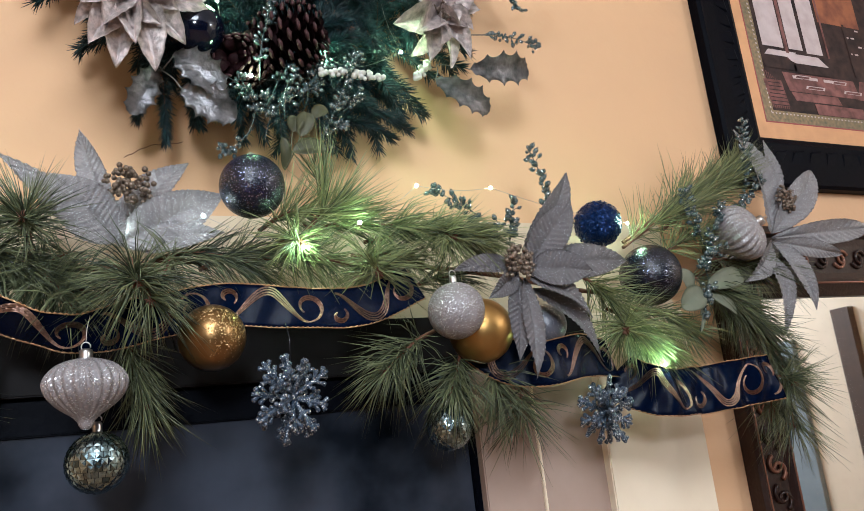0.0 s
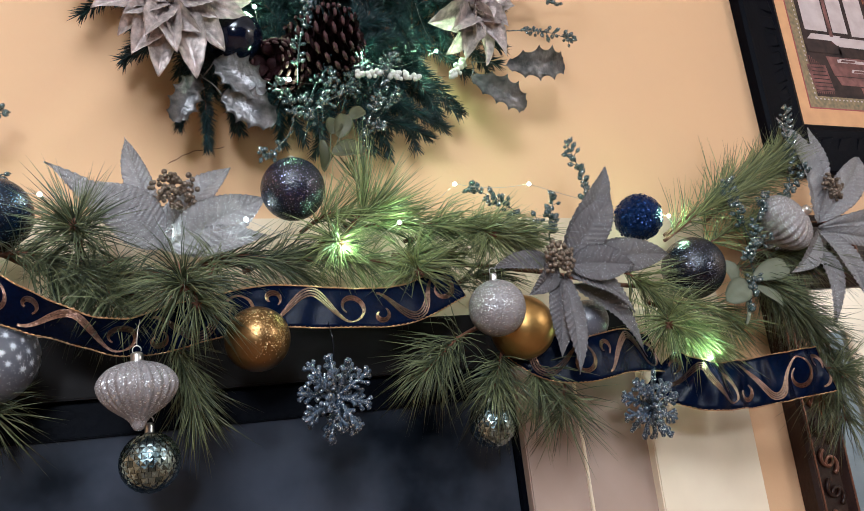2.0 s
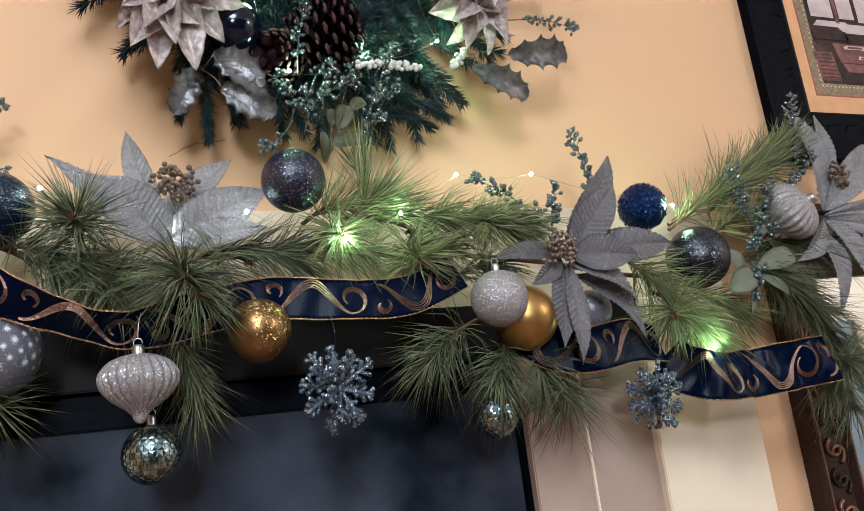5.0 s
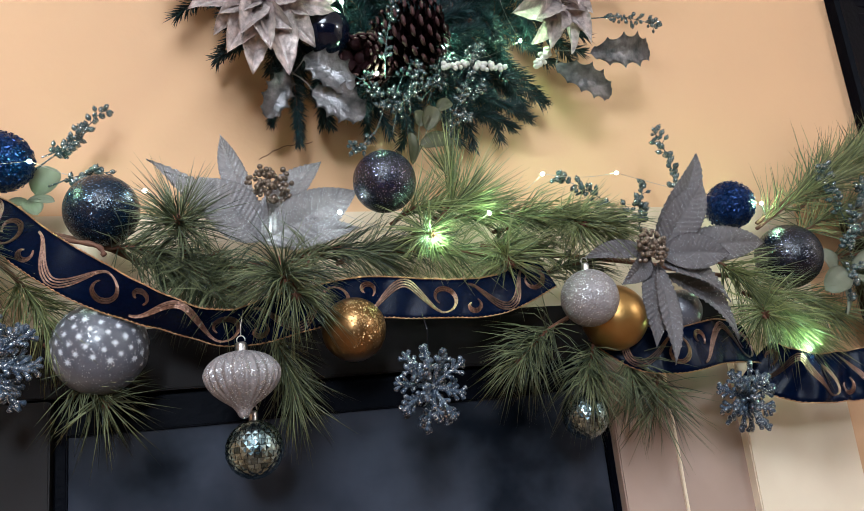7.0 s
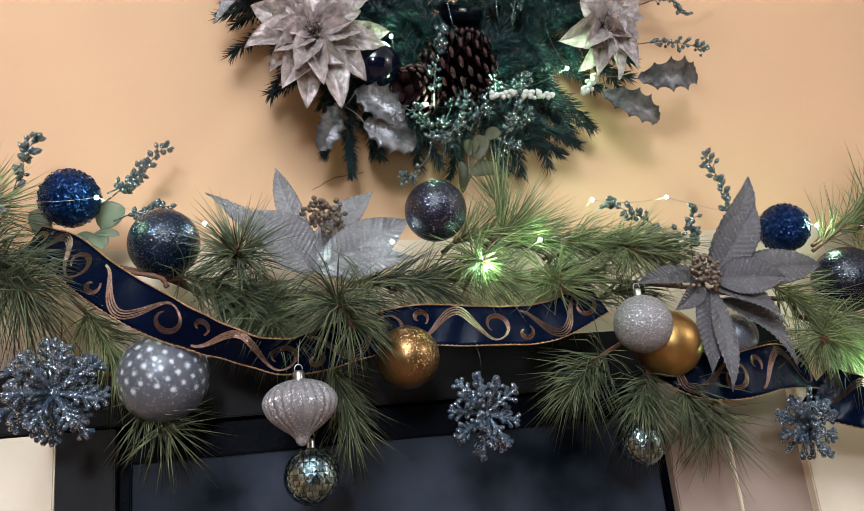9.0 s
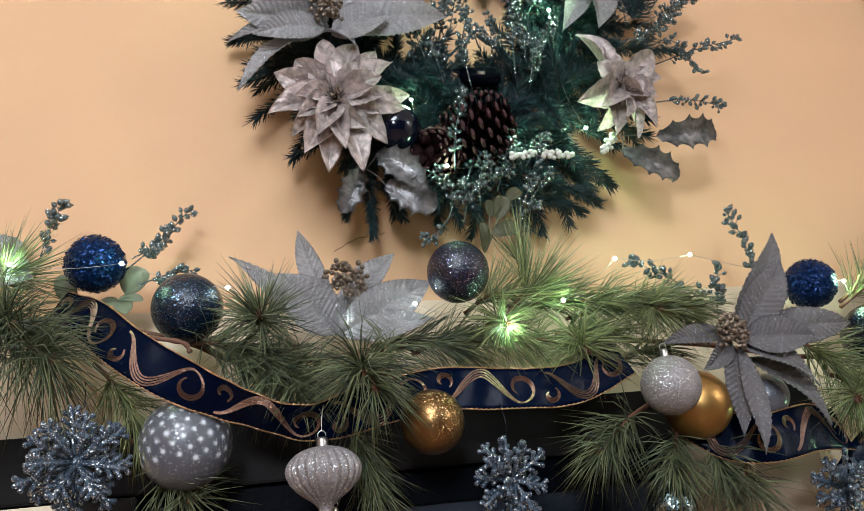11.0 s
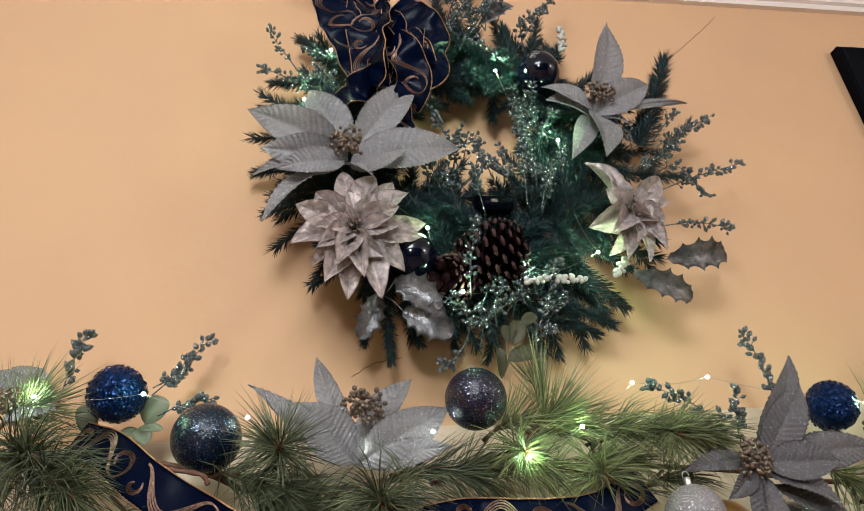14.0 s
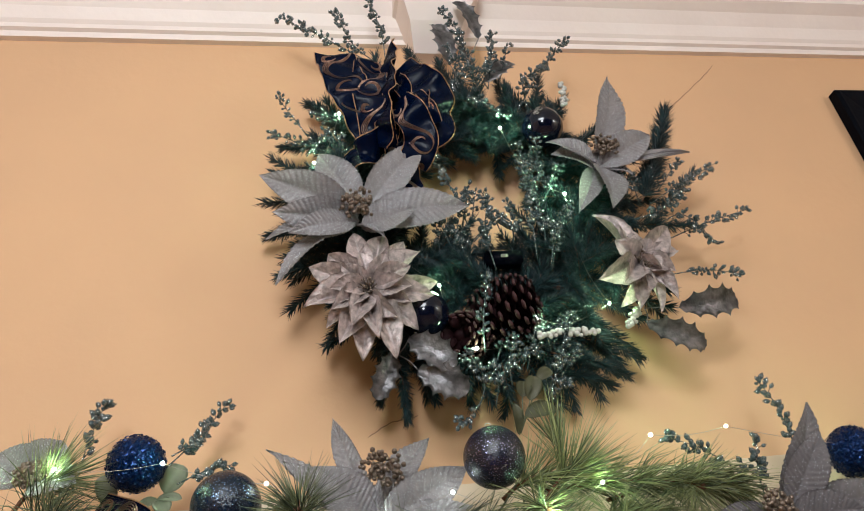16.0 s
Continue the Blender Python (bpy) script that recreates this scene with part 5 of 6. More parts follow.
leaf_sprig((0.092, 0.970, 2.016), [((0.053, 0.975, 1.951), 0.046, (0.084, 0.965, 2.018)), ((0.166, 0.940, 1.976), 0.060, (0.109, 0.955, 2.037)), ((0.183, 0.950, 1.944), 0.060, (0.115, 0.955, 1.984))], "crumpled silver foil holly leaves below a poinsettia", HOLLYFOIL, "holly_sprig", 0.32, face=(0.1, -1, -0.35))
leaf_sprig((0.511, 0.990, 2.084), [((0.691, 1.000, 2.100), 0.060, (0.569, 0.985, 2.079)), ((0.604, 1.000, 2.015), 0.054, (0.504, 0.985, 2.054))], "silver foil holly leaves at the wreath's edge", HOLLYFOIL, "holly_sprig", 0.32, face=(0.1, -1, -0.35))
leaf_sprig((0.273, 0.990, 2.595), [((0.246, 0.970, 2.736), 0.060, (0.261, 0.980, 2.637)), ((0.296, 0.970, 2.808), 0.050, (0.333, 0.980, 2.710)), ((0.391, 0.980, 2.641), 0.050, (0.325, 0.980, 2.586))], "dark silver holly leaves at the top of the wreath", HOLLYFOIL, "holly_sprig", 0.34)

for k, pts in enumerate((
    [(0.136, 0.990, 2.622), (0.025, 0.980, 2.699), (-0.060, 0.980, 2.755)], [(0.127, 0.990, 2.637), (0.077, 0.980, 2.685), (0.048, 0.970, 2.767)], [(0.137, 0.980, 2.642), (0.133, 0.970, 2.723), (0.113, 0.970, 2.804)],
    [(0.258, 0.970, 2.589), (0.287, 0.960, 2.686), (0.260, 0.960, 2.765)], [(0.294, 0.970, 2.547), (0.338, 0.960, 2.626), (0.355, 0.960, 2.701)], [(0.377, 0.980, 2.515), (0.439, 0.970, 2.608), (0.509, 0.970, 2.697)],
    [(0.029, 1.000, 2.425), (-0.028, 1.000, 2.448), (-0.086, 1.000, 2.477)], [(0.061, 0.990, 2.468), (0.022, 0.980, 2.492), (-0.011, 0.980, 2.505)],
    [(0.586, 0.990, 2.296), (0.661, 0.980, 2.338), (0.745, 0.980, 2.383)], [(0.581, 0.990, 2.212), (0.673, 0.980, 2.244), (0.767, 0.980, 2.272)], [(0.577, 1.000, 2.151), (0.652, 1.000, 2.159), (0.716, 1.000, 2.148)],
    [(0.582, 0.990, 2.248), (0.636, 0.980, 2.263), (0.679, 0.980, 2.203)], [(0.532, 0.970, 2.247), (0.584, 0.960, 2.262), (0.651, 0.960, 2.303)],
    [(0.336, 0.960, 2.168), (0.341, 0.950, 2.272), (0.342, 0.950, 2.358)], [(0.357, 0.960, 2.200), (0.357, 0.950, 2.237), (0.350, 0.950, 2.319)], [(0.263, 0.960, 2.150), (0.254, 0.950, 2.218), (0.274, 0.960, 2.287)],
    [(0.221, 0.960, 2.173), (0.208, 0.950, 2.220), (0.244, 0.960, 2.317)], [(0.197, 0.960, 2.195), (0.183, 0.950, 2.231), (0.173, 0.950, 2.259)], [(0.224, 0.970, 2.301), (0.205, 0.960, 2.341), (0.178, 0.950, 2.404)],
    [(0.217, 0.950, 2.003), (0.218, 0.930, 2.047), (0.234, 0.920, 2.117)], [(0.199, 0.970, 1.926), (0.209, 0.950, 1.960), (0.189, 0.940, 2.000)], [(0.298, 0.970, 1.919), (0.326, 0.950, 1.978), (0.350, 0.930, 2.049)],
    [(0.304, 0.980, 1.897), (0.310, 0.960, 1.931), (0.337, 0.960, 1.955)], [(0.210, 0.970, 1.943), (0.181, 0.970, 1.911), (0.168, 0.970, 1.908)], [(0.251, 0.960, 1.953), (0.249, 0.940, 1.987), (0.269, 0.940, 2.022)],
    [(0.263, 0.960, 2.495), (0.285, 0.950, 2.513), (0.339, 0.950, 2.466)], [(0.227, 0.960, 2.536), (0.260, 0.950, 2.555), (0.293, 0.950, 2.629)], [(0.357, 0.960, 2.157), (0.376, 0.950, 2.215), (0.419, 0.950, 2.270)],
    [(0.235, 0.960, 2.204), (0.277, 0.950, 2.240), (0.308, 0.950, 2.228)], [(0.224, 0.970, 1.925), (0.229, 0.950, 1.958), (0.219, 0.940, 1.980)], [(0.396, 0.980, 2.501), (0.398, 0.970, 2.577), (0.448, 0.970, 2.624)])):
    berry_pick(pts, 240 + k, density=1.7, size=0.0033)
# short berry twigs among the fir, thickest below the opening and at the foot
rng = random.Random(91)
for k, (x, z, sx, sz, count) in enumerate(((0.245, 2.215, 0.075, 0.045, 9), (0.265, 1.985, 0.085, 0.050, 9), (0.385, 2.250, 0.035, 0.090, 7), (0.275, 2.555, 0.085, 0.050, 8), (0.015, 2.430, 0.045, 0.050, 4), (0.560, 2.270, 0.060, 0.060, 5))):
    for j in range(count):
        root = Vector((x + rng.uniform(-sx, sx), 0.985, z + rng.uniform(-sz, sz)))
        way = Vector((rng.gauss(0, 0.5), 0, rng.uniform(0.4, 1.0))).normalized() * rng.uniform(0.045, 0.080)
        berry_pick([root, root + way * 0.5 + Vector((0, -0.022, 0)), root + way + Vector((0, rng.uniform(-0.045, -0.025), 0))], 900 + 20 * k + j, density=1.5, size=0.0029, parent=wreath)
for k, (a, b) in enumerate((((0.307, 0.940, 2.020), (0.391, 0.940, 2.024)), ((0.462, 0.960, 2.040), (0.479, 0.960, 2.064)), ((0.469, 0.970, 2.520), (0.473, 0.970, 2.571)))):
    t = thing("white_berry_cluster", "cluster of small frosted white berries on the wreath", "berries", (0, 0, 0), "white berries")
    a, b = Vector(a), Vector(b)
    for j in range(5 if k else 7):
        bead_cluster(t, a.lerp(b, j / (4 if k else 6)), 0.008, 6, 0.0042, WHITEBERRY, 60 + j, name="berry")


def pine_cone(place, ahead, length, radius, label):
    t = thing("pine_cone", label, "pine cone", place, "pine cones")
    t.matrix_world = aim(place, ahead)
    bm = lathe([(0.0, -length / 2), (radius * 0.5, -length * 0.4), (radius * 0.6, 0), (radius * 0.35, length * 0.35), (0.0, length / 2)], 16)
    part("core", bm, CONE, t)
    scale = None
    for i in range(90):
        f = i / 90
        a = i * 2.39996
        r = radius * (0.35 + 0.65 * math.sin(math.pi * (0.15 + 0.8 * f)))
        out = Vector((math.cos(a), math.sin(a), 0.55))
        m = aim(Vector((math.cos(a) * r * 0.45, math.sin(a) * r * 0.45, length * (f - 0.5) * 0.92)), out)
        if scale is None:
            bm = petal((0, 0, 0), (0, 0, radius * 0.62), radius * 0.55, (0, -1, 0), 0.25, 0, 1, 0.3, (0.5, 0.25), nl=6, nw=4)
            scale = part("scale", bm, CONE, t)
            ob, mesh = scale, scale.data
            bm = bmesh.new()
            bmesh.ops.create_icosphere(bm, subdivisions=1, radius=radius * 0.085)
            bmesh.ops.scale(bm, vec=(2.0, 0.7, 0.9), verts=bm.verts)
            bmesh.ops.translate(bm, vec=(0, -radius * 0.06, radius * 0.58), verts=bm.verts)
            tipob = part("scale_tip", bm, CONETIP, scale)
            tipmesh = tipob.data
        else:
            ob = new("scale", mesh)
            ob.parent = t
            tipob = new("scale_tip", tipmesh)
            tipob.parent = ob
        z = Vector(out).normalized()
        y = Vector((-math.cos(a) * 0.5, -math.sin(a) * 0.5, 1.0))
        y = (y - z * y.dot(z)).normalized()
        x = y.cross(z)
        rot = Matrix((x, y, z)).transposed().to_4x4()
        ob.matrix_local = Matrix.Translation((math.cos(a) * r * 0.45, math.sin(a) * r * 0.45, length * (f - 0.5) * 0.92)) @ rot @ Matrix.Rotation(math.pi, 4, "Z") @ Matrix.Scale(0.65 + 0.6 * math.sin(math.pi * (0.1 + 0.8 * f)), 4)


pine_cone((0.252, 0.957, 2.074), (0.85, -0.45, 0.10), 0.112, 0.047, "dark maroon pine cone with pale scale tips")
pine_cone((0.205, 0.985, 2.046), (-0.5, -0.7, -0.2), 0.085, 0.036, "dark maroon pine cone half hidden in the fir")
ball((0.137, 0.960, 2.075), 0.038, NAVYGLASS, "glossy navy bauble tucked behind a poinsettia", cap=False)
scrolled = ball((0.409, 0.965, 2.457), 0.038, NAVYGLASS, "glossy navy bauble with a silver scroll on the wreath", cap=False)
for k in range(5):
    bm = bmesh.new()
    a0 = k * 1.3
    pts = []
    for j in range(14):
        f = j / 13
        q = Vector((-0.55 + 0.16 * (k % 3) + 0.16 * (1 - 0.7 * f) * math.cos(a0 + 4.5 * f), -0.8, 0.15 + 0.22 * (k // 2) + 0.16 * (1 - 0.7 * f) * math.sin(a0 + 4.5 * f))).normalized()
        pts.append(q * 0.0384)
    tube(bm, pts, 0.0007, 5)
    part("scroll", bm, CAP, scrolled)

# bow
bow = thing("ribbon_bow", "navy and copper satin ribbon bow on the wreath", "bow", (0, 0, 0))
for k, (width, rows) in enumerate((
    (0.085, [((0.036, 0.955, 2.630), (1, 0.2, 0.5)), ((0.050, 0.930, 2.531), (1, 0, 0.3)), ((0.077, 0.935, 2.457), (1, 0.1, 0.3)), ((0.103, 0.950, 2.405), (1, 0, 0.2))]),
    (0.070, [((0.103, 0.960, 2.616), (1, 0.3, 0)), ((0.091, 0.925, 2.513), (1, -0.2, 0.1)), ((0.094, 0.925, 2.441), (1, -0.3, 0)), ((0.100, 0.950, 2.401), (1, 0, 0))]),
    (0.055, [((0.138, 0.940, 2.628), (0.4, -1, 0)), ((0.121, 0.905, 2.506), (0.35, -1, 0.1)), ((0.104, 0.900, 2.418), (0.4, -1, 0)), ((0.096, 0.930, 2.380), (0.6, -1, 0))]),
    (0.070, [((0.150, 0.955, 2.593), (0.7, -0.1, 0.8)), ((0.182, 0.920, 2.530), (0.5, -0.3, 0.9)), ((0.214, 0.925, 2.481), (0.2, -0.2, 1)), ((0.202, 0.950, 2.439), (0.8, 0.3, -0.3)), ((0.130, 0.950, 2.413), (0.8, 0, -0.5))]),
    (0.065, [((0.130, 0.930, 2.478), (0.8, -0.4, 0.6)), ((0.151, 0.905, 2.435), (0.6, -0.4, 0.8)), ((0.166, 0.920, 2.387), (0.9, -0.2, 0.3)), ((0.150, 0.940, 2.350), (1, 0.2, 0.2))]),
    (0.060, [((0.110, 0.940, 2.411), (0.7, 0, 0.8)), ((0.068, 0.935, 2.372), (0.5, -0.2, 0.9)), ((0.034, 0.955, 2.363), (0.4, 0.2, 1))]),
    (0.055, [((0.129, 0.945, 2.403), (1, 0, 0.2)), ((0.139, 0.940, 2.315), (1, 0.2, 0.1)), ((0.136, 0.960, 2.251), (1, 0.3, 0))]))):
    ribbon("ribbon_bow", "", rows, width * 0.88, 20 + k, bow, k in (0, 1, 4, 6), 0.009)


rng = random.Random(77)
for k in range(7):
    c = Vector((0.120, 0.925, 2.480)) + Vector((rng.uniform(-0.05, 0.07), rng.uniform(-0.01, 0.015), rng.uniform(-0.05, 0.05)))
    d = Vector((rng.uniform(-0.5, 0.5), rng.uniform(-0.2, 0.2), 1)).normalized()
    w = Vector((1, rng.uniform(-1.6, 0.6), rng.uniform(-0.6, 0.6)))
    ribbon("ribbon_bow", "", [(c - d * 0.05 + Vector((0, 0.02, 0)), w), (c - d * 0.015, w + Vector((0, 0.5, 0.3))), (c + d * 0.02, w), (c + d * 0.05 + Vector((0, 0.02, 0)), w + Vector((0, -0.5, 0)))], 0.042, 40 + k, bow, False, 0.006)


# ---- fairy lights ----
def fairy(points, label, power, extra=(), faint=(), back=0.01, sink=0.0):
    points = [Vector(p) + Vector((0, sink, 0)) for p in points]
    t = thing("fairy_lights", label, "string lights", (0, 0, 0))
    bm = bmesh.new()
    line = []
    for a, b in zip(points, points[1:]):
        a, b = Vector(a), Vector(b)
        for k in range(8):
            f = k / 8
            line.append(a.lerp(b, f) + Vector((0, back * math.sin(math.pi * f), -0.006 * math.sin(math.pi * f))))
    tube(bm, line + [Vector(points[-1])], 0.00035, 4)
    part("wire", bm, WIRE, t)
    for k, p in enumerate(points):
        bm = bmesh.new()
        bmesh.ops.create_icosphere(bm, subdivisions=2, radius=0.0027)
        bmesh.ops.translate(bm, vec=p, verts=bm.verts)
        part("bulb", bm, BULB, t, "small glowing green-white bulb")
        q = Vector(p) + Vector((0, -0.006, 0.002))
        lamp("fairy_light_glow", "POINT", q, power * (2.2 if k in extra else 0.2 if k in faint else 1.0), (0.88, 1.0, 0.84) if k in faint else (0.58, 1.0, 0.50), 0.010)


fairy([(-0.423, 0.940, 1.865), (-0.348, 0.920, 1.868), (-0.224, 0.922, 1.866), (-0.100, 0.930, 1.832), (0.041, 0.945, 1.785), (0.131, 0.915, 1.796), (0.248, 0.900, 1.753), (0.326, 0.900, 1.787), (0.426, 0.930, 1.853), (0.566, 0.965, 1.868), (0.808, 0.955, 1.813), (0.791, 0.905, 1.576)],
    "thin wire of green-white fairy lights woven through the garland", 0.12, (6, 10, 11), (3, 4, 5), 0.0)
fairy([(0.036, 0.950, 2.486), (-0.012, 0.970, 2.391), (0.165, 0.940, 2.121), (0.205, 0.935, 2.009), (0.312, 0.940, 2.055), (0.441, 0.955, 2.084), (0.412, 0.945, 2.297), (0.324, 0.945, 2.449)],
    "thin wire of green-white fairy lights woven through the wreath", 0.20, (4, 5, 6, 7), (), 0.03, 0.012)


# ---- framed picture ----
def picture():
    t = thing("framed_picture", "framed sepia print of a restaurant in a broad black carved frame", "picture", (1.6, WY, 1.94))
    t.matrix_world = Matrix.Translation((0, 0, 0))
    x0, x1, z0, z1, w = 1.183, 2.06, 1.935, 2.66, 0.115

    def rail(a, b, c, d):
        bm = bmesh.new()
        prof = [(0.0, 0.0), (0.0, 0.022), (0.006, 0.028), (0.014, 0.026), (0.05, 0.020), (0.085, 0.016), (0.100, 0.018), (w, 0.010), (w, 0.0)]
        rows = []
        for (px, pz), (ix, iz) in ((a, c), (b, d)):
            rows.append([bm.verts.new((px + (ix - px) * q / w, WY - 0.002 - h, pz + (iz - pz) * q / w)) for q, h in prof])
        for k in range(len(prof) - 1):
            bm.faces.new((rows[0][k], rows[0][k + 1], rows[1][k + 1], rows[1][k]))
        bmesh.ops.recalc_face_normals(bm, faces=bm.faces)
        r = part("frame_rail", bm, BLACKFRAME, t, smooth=False)
        n = 14
        for k in range(n):
            f = (k + 0.5) / n
            o, i = Vector((*a, 0)).lerp(Vector((*b, 0)), f), Vector((*c, 0)).lerp(Vector((*d, 0)), f)
            p = o.lerp(i, 0.52)
            u, v = (Vector((*b, 0)) - Vector((*a, 0))).normalized(), (i - o).normalized()
            bm = bmesh.new()
            q = [p - u * 0.018 - v * 0.036, p + u * 0.014 - v * 0.030, p + u * 0.018 + v * 0.036, p - u * 0.014 + v * 0.030]
            lo = [bm.verts.new((s.x, WY - 0.018, s.y)) for s in q]
            hi = [bm.verts.new(((s.x * 0.8 + p.x * 0.2), WY - 0.0215, (s.y * 0.8 + p.y * 0.2))) for s in q]
            bm.faces.new(hi)
            for m in range(4):
                bm.faces.new((lo[m], lo[(m + 1) % 4], hi[(m + 1) % 4], hi[m]))
            bmesh.ops.recalc_face_normals(bm, faces=bm.faces)
            part("carving", bm, BLACKFRAME, r, smooth=False)

    O = ((x0, z0), (x1, z0), (x1, z1), (x0, z1))
    I = ((x0 + w, z0 + w), (x1 - w, z0 + w), (x1 - w, z1 - w), (x0 + w, z1 - w))
    for k in range(4):
        rail(O[k], O[(k + 1) % 4], I[k], I[(k + 1) % 4])

    def flat(name, ax, az, bx, bz, depth, mat, skew=0.0):
        bm = bmesh.new()
        y = WY - 0.004 - (depth - 0.004) * 0.22
        f = [bm.verts.new(v) for v in ((ax, y, az), (bx, y, az), (bx + skew, y, bz), (ax + skew, y, bz))]
        b = [bm.verts.new((v.co.x, y + 0.0003, v.co.z)) for v in f]
        bm.faces.new(f)
        bm.faces.new(b[::-1])
        for m in range(4):
            bm.faces.new((f[m], b[m], b[(m + 1) % 4], f[(m + 1) % 4]))
        bmesh.ops.recalc_face_normals(bm, faces=bm.faces)
        return part(name, bm, mat, t, smooth=False)

    ix, iz, jx, jz = x0 + w, z0 + w, x1 - w, z1 - w
    flat("mat", ix - 0.005, iz - 0.005, jx + 0.005, jz + 0.005, 0.004, MAT)
    flat("red_line", ix + 0.038, iz + 0.042, jx - 0.038, jz - 0.042, 0.005, PRINTRED)
    flat("border", ix + 0.041, iz + 0.045, jx - 0.041, jz - 0.045, 0.006, OCHRE)
    flat("print", ix + 0.068, iz + 0.072, jx - 0.068, jz - 0.072, 0.007, PRINTDARK)
    px, pz = ix + 0.068, iz + 0.072
    for a, c, b, d, mat, sk in ((0.012, 0.16, 0.078, 0.36, PRINTWHITE, 0.0), (0.095, 0.16, 0.140, 0.36, PRINTWHITE, 0.0), (0.152, 0.155, 0.205, 0.36, PRINTWHITE, 0.0), (0.082, 0.13, 0.092, 0.36, PRINTPINK, 0.0),
                                (0.012, 0.138, 0.100, 0.152, PRINTWHITE, 0.015), (0.100, 0.125, 0.215, 0.148, PRINTWHITE, -0.03), (0.066, 0.052, 0.300, 0.098, PRINTPINK, -0.012), (0.080, 0.030, 0.230, 0.050, PRINTPINK, -0.01),
                                (0.215, 0.245, 0.36, 0.36, PRINTORANGE, 0.0), (0.29, 0.05, 0.40, 0.10, PRINTPINK, 0.02), (0.0, 0.012, 0.055, 0.075, PRINTPINK, -0.01)):
        flat("print_shape", px + a, pz + c, px + b, pz + d, 0.0082 + 0.0002 * (a * 10), mat, sk)
    for cx, cz, rx in ((0.115, 0.090, 0.026), (0.235, 0.088, 0.024), (0.150, 0.066, 0.030), (0.275, 0.066, 0.030)):
        flat("print_plate", px + cx - rx, pz + cz - 0.004, px + cx + rx, pz + cz + 0.004, 0.0112, PRINTWHITE, 0.004)
        flat("print_plate", px + cx - rx * 0.8, pz + cz - 0.003, px + cx + rx * 0.8, pz + cz + 0.002, 0.0122, PRINTPINK, 0.004)
    for cx, cz, ww, hh, mat in ((0.22, 0.15, 0.006, 0.21, PRINTPINK), (0.30, 0.11, 0.008, 0.14, PRINTDARK), (0.005, 0.105, 0.10, 0.022, PRINTDARK), (0.10, 0.10, 0.12, 0.020, PRINTDARK), (0.14, 0.0, 0.16, 0.026, PRINTPINK)):
        flat("print_shape", px + cx, pz + cz, px + cx + ww, pz + cz + hh, 0.0128, mat, -0.004)
    for j in range(9):
        flat("print_weave", px + 0.002 + 0.006 * j, pz + 0.004, px + 0.0045 + 0.006 * j, pz + 0.100 - 0.004 * j, 0.0095, PRINTPINK, -0.006)
        flat("print_weave", px + 0.002, pz + 0.004 + 0.009 * j, px + 0.060 - 0.003 * j, pz + 0.006 + 0.009 * j, 0.0100, PRINTDARK)
    for j in range(46):
        flat("print_dot", px - 0.006 + 0.011 * j, pz - 0.008, px - 0.002 + 0.011 * j, pz - 0.005, 0.0075, PRINTWHITE)
        if j < 30:
            flat("print_dot", px - 0.008, pz - 0.006 + 0.011 * j, px - 0.005, pz - 0.002 + 0.011 * j, 0.0075, PRINTWHITE)
    for k in range(7):
        flat("print_table", px + 0.30 + 0.02 * (k % 4), pz + 0.17 + 0.022 * (k // 2), px + 0.312 + 0.02 * (k % 4), pz + 0.174 + 0.022 * (k // 2), 0.0105, PRINTWHITE)
    for k in range(3):
        flat("print_table", px + 0.085 + 0.05 * k, pz + 0.085, px + 0.115 + 0.05 * k, pz + 0.092, 0.0105, PRINTWHITE)


picture()


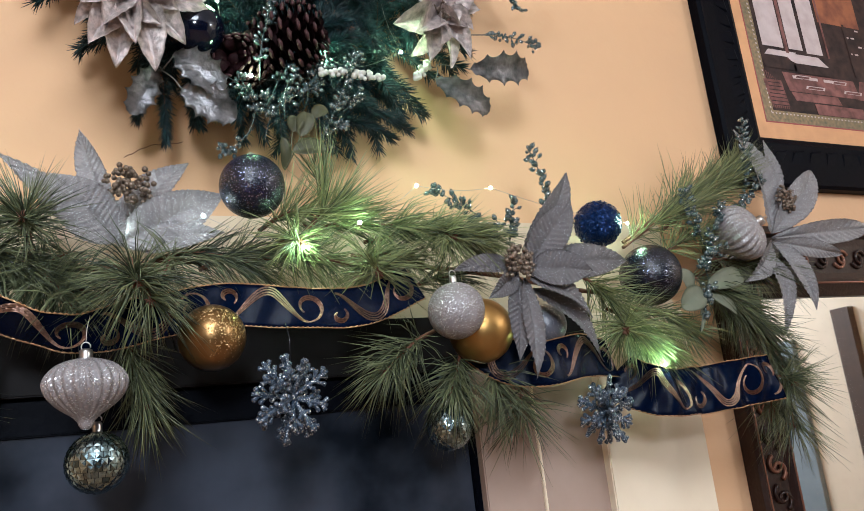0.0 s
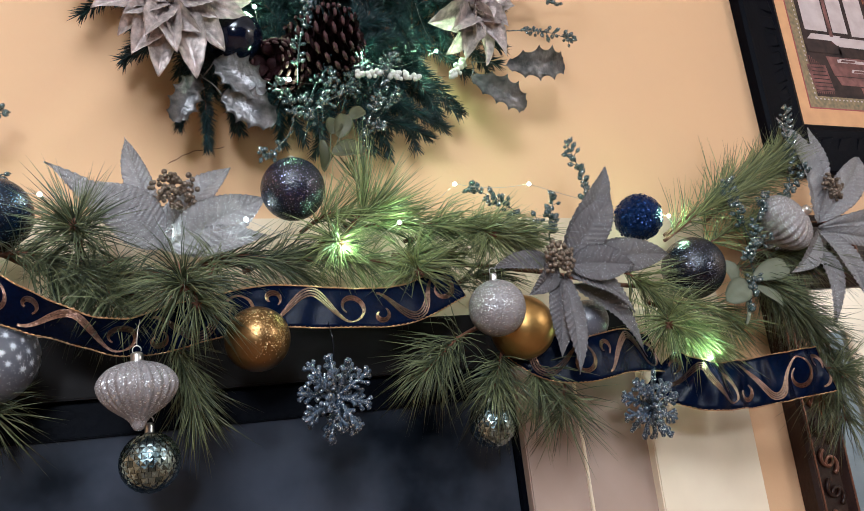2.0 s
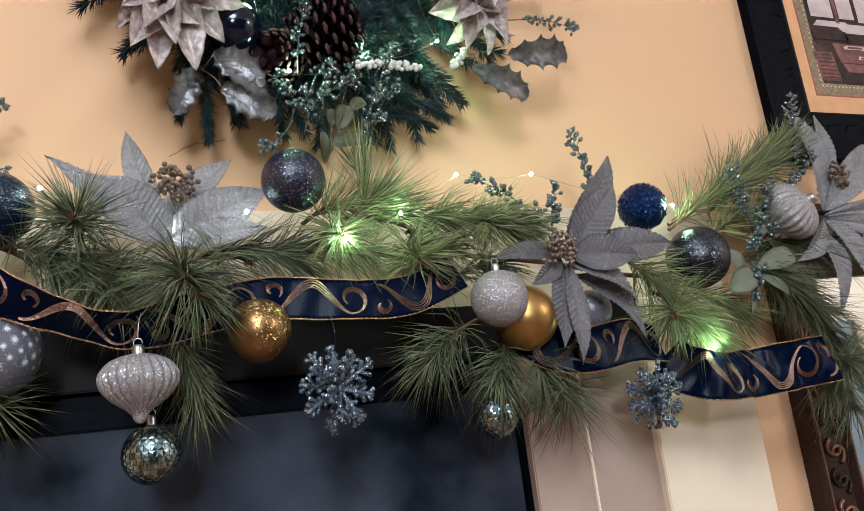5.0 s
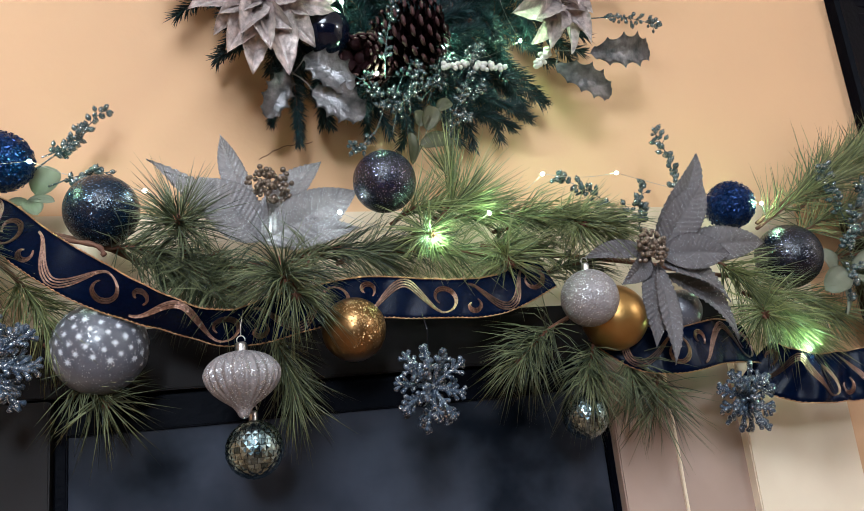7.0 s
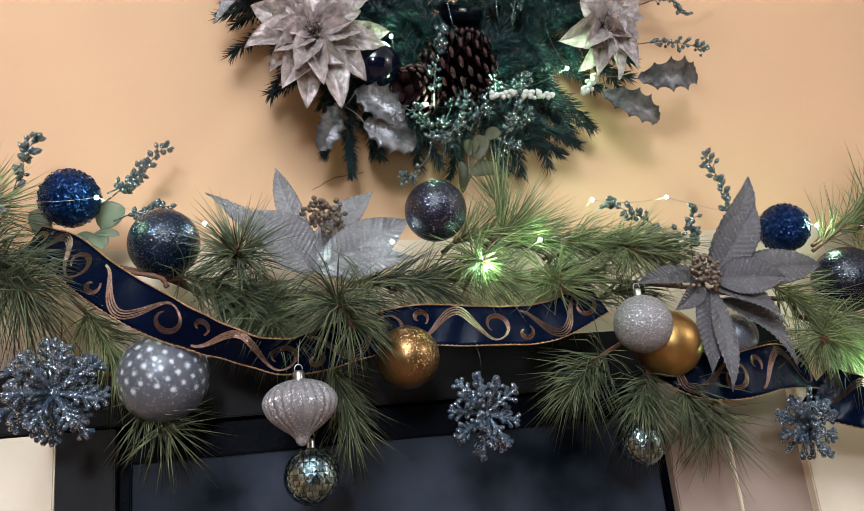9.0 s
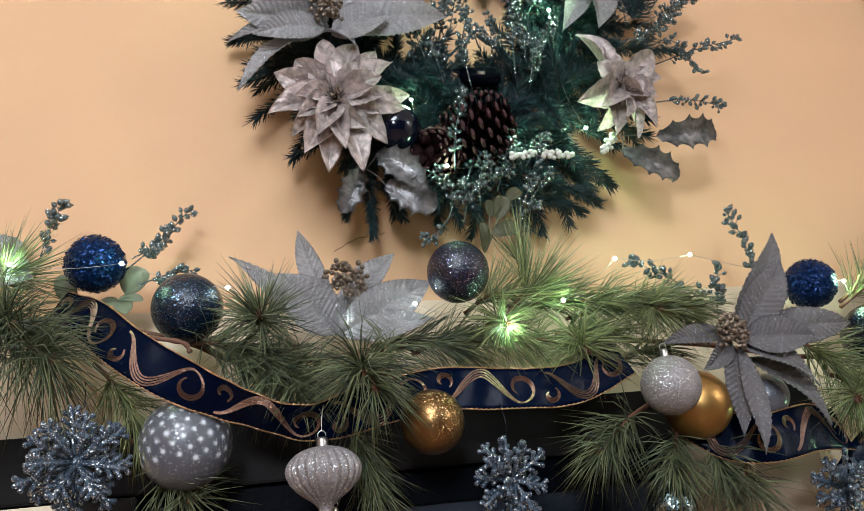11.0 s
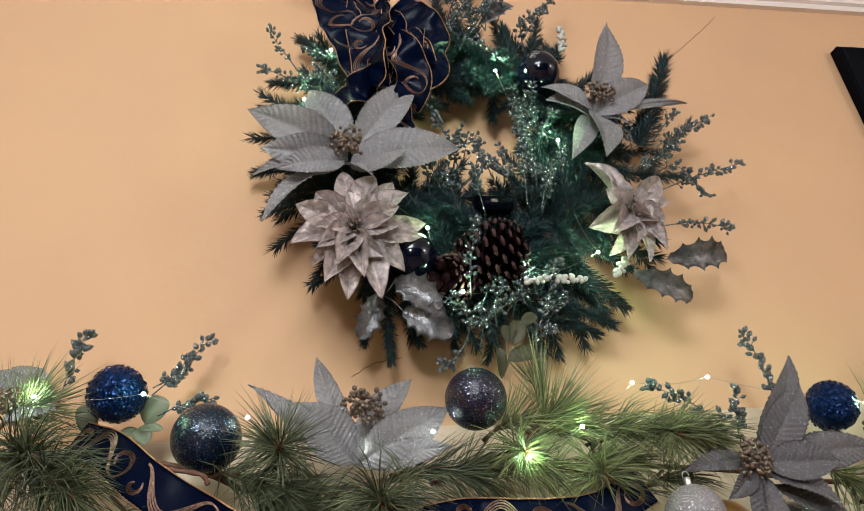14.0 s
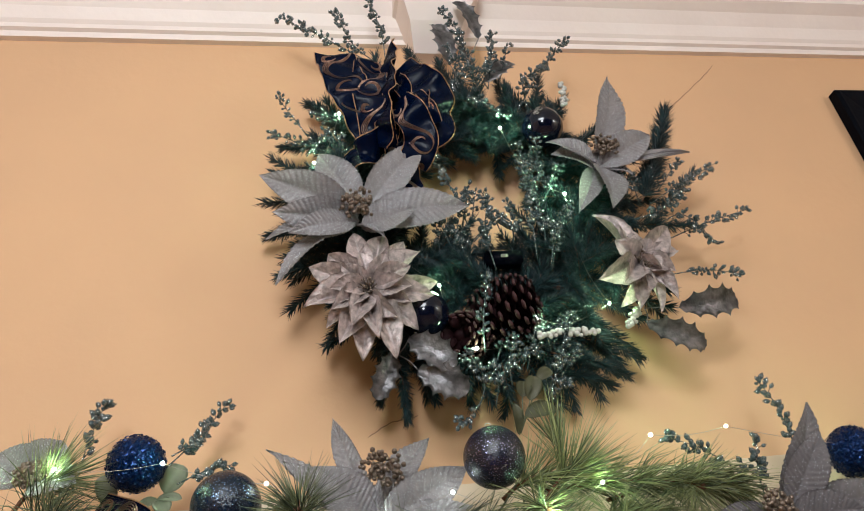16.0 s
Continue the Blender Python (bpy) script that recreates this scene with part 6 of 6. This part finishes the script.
# ---- carved mirror ----
def carved_mirror():
    t = thing("wall_mirror", "wall mirror in a dark carved bronze-brown frame", "mirror", (1.6, WY, 0.9))
    t.matrix_world = Matrix.Translation((0, 0, 0))
    x0, x1, z0, z1, w = 1.085, 2.0, 0.95, 1.846, 0.112

    def rail(a, b, c, d):
        bm = bmesh.new()
        prof = [(0.0, 0.0), (0.0, 0.030), (0.006, 0.036), (0.014, 0.034), (0.018, 0.024), (0.030, 0.022), (0.075, 0.022), (0.085, 0.026), (0.092, 0.030), (0.098, 0.024), (w, 0.012), (w, 0.0)]
        rows = [[bm.verts.new((p[0] + (i[0] - p[0]) * q / w, WY - 0.002 - h, p[1] + (i[1] - p[1]) * q / w)) for q, h in prof] for p, i in ((a, c), (b, d))]
        for k in range(len(prof) - 1):
            bm.faces.new((rows[0][k], rows[0][k + 1], rows[1][k + 1], rows[1][k]))
        bmesh.ops.recalc_face_normals(bm, faces=bm.faces)
        r = part("frame_rail", bm, CARVED, t, smooth=False)
        for q, rad in ((0.012, 0.0022), (0.092, 0.0022)):
            bm = bmesh.new()
            p = [Vector((s[0] + (e[0] - s[0]) * q / w, WY - 0.0365 if q < 0.05 else WY - 0.031, s[1] + (e[1] - s[1]) * q / w)) for s, e in ((a, c), (b, d))]
            tube(bm, p, rad, 6)
            part("gilt_bead", bm, COPPER, r)
        A, B, C, D = (Vector((v[0], 0, v[1])) for v in (a, b, c, d))
        u, v = (B - A).normalized(), None
        n = int((B - A).length / 0.058)
        for k in range(n):
            f = (k + 0.5) / n
            o, i = A.lerp(B, f), C.lerp(D, f)
            v = ((i - o) - u * (i - o).dot(u)).normalized()
            p = o.lerp(i, 0.47) + Vector((0, WY - 0.026, 0))
            bm = bmesh.new()
            for sg in (1, -1):
                pts = []
                for j in range(16):
                    g = j / 15
                    rr = 0.021 * (1 - 0.8 * g)
                    th = 0.4 + sg * 0 + 5.6 * g
                    pts.append(p + u * sg * (0.004 + rr * math.cos(th) * 0.9) + v * sg * rr * math.sin(th) - Vector((0, 0.002 * g, 0)))
                tube(bm, pts, [0.0042 - 0.0018 * j / 15 for j in range(16)], 6)
            part("carved_scroll", bm, COPPER if k % 2 else CARVED, r)

    O = ((x0, z0), (x1, z0), (x1, z1), (x0, z1))
    I = ((x0 + w, z0 + w), (x1 - w, z0 + w), (x1 - w, z1 - 0.142), (x0 + w, z1 - 0.142))
    for k in range(4):
        rail(O[k], O[(k + 1) % 4], I[k], I[(k + 1) % 4])
    part("mirror_glass", box(bmesh.new(), (x0 + w - 0.01, WY - 0.006, z0 + w - 0.01), (x1 - w + 0.01, WY - 0.002, z1 - 0.13)), MIRROR, t, smooth=False)


carved_mirror()


# hairline cracks in the plaster
for k, pts in enumerate(([(0.773, WY - 0.0004, 2.624), (0.814, WY - 0.0004, 2.658), (0.890, WY - 0.0004, 2.725), (0.922, WY - 0.0004, 2.756)],
                         [(0.05, WY - 0.0004, 1.935), (0.085, WY - 0.0004, 1.955), (0.13, WY - 0.0004, 1.963)])):
    bm = bmesh.new()
    tube(bm, [p + Vector((0, 0, 0.0012 * math.sin(i * 1.9))) for i, p in enumerate(spline(pts, 7))], 0.0006, 4)
    tagged(part("wall_crack", bm, BARK), "fine hairline crack in the tan plaster", "crack", kind="structure")


def battery_box(place):
    t = thing("battery_box", "small black battery box for the fairy lights in the wreath", "battery box", place)
    part("case", box(bmesh.new(), (-0.032, -0.012, -0.012), (0.032, 0.012, 0.012), 0.003), BLACKFRAME, t)
    part("switch", box(bmesh.new(), (-0.006, -0.015, -0.003), (0.006, -0.012, 0.003), 0.001), CAP, t)


battery_box((0.286, 0.985, 2.184))
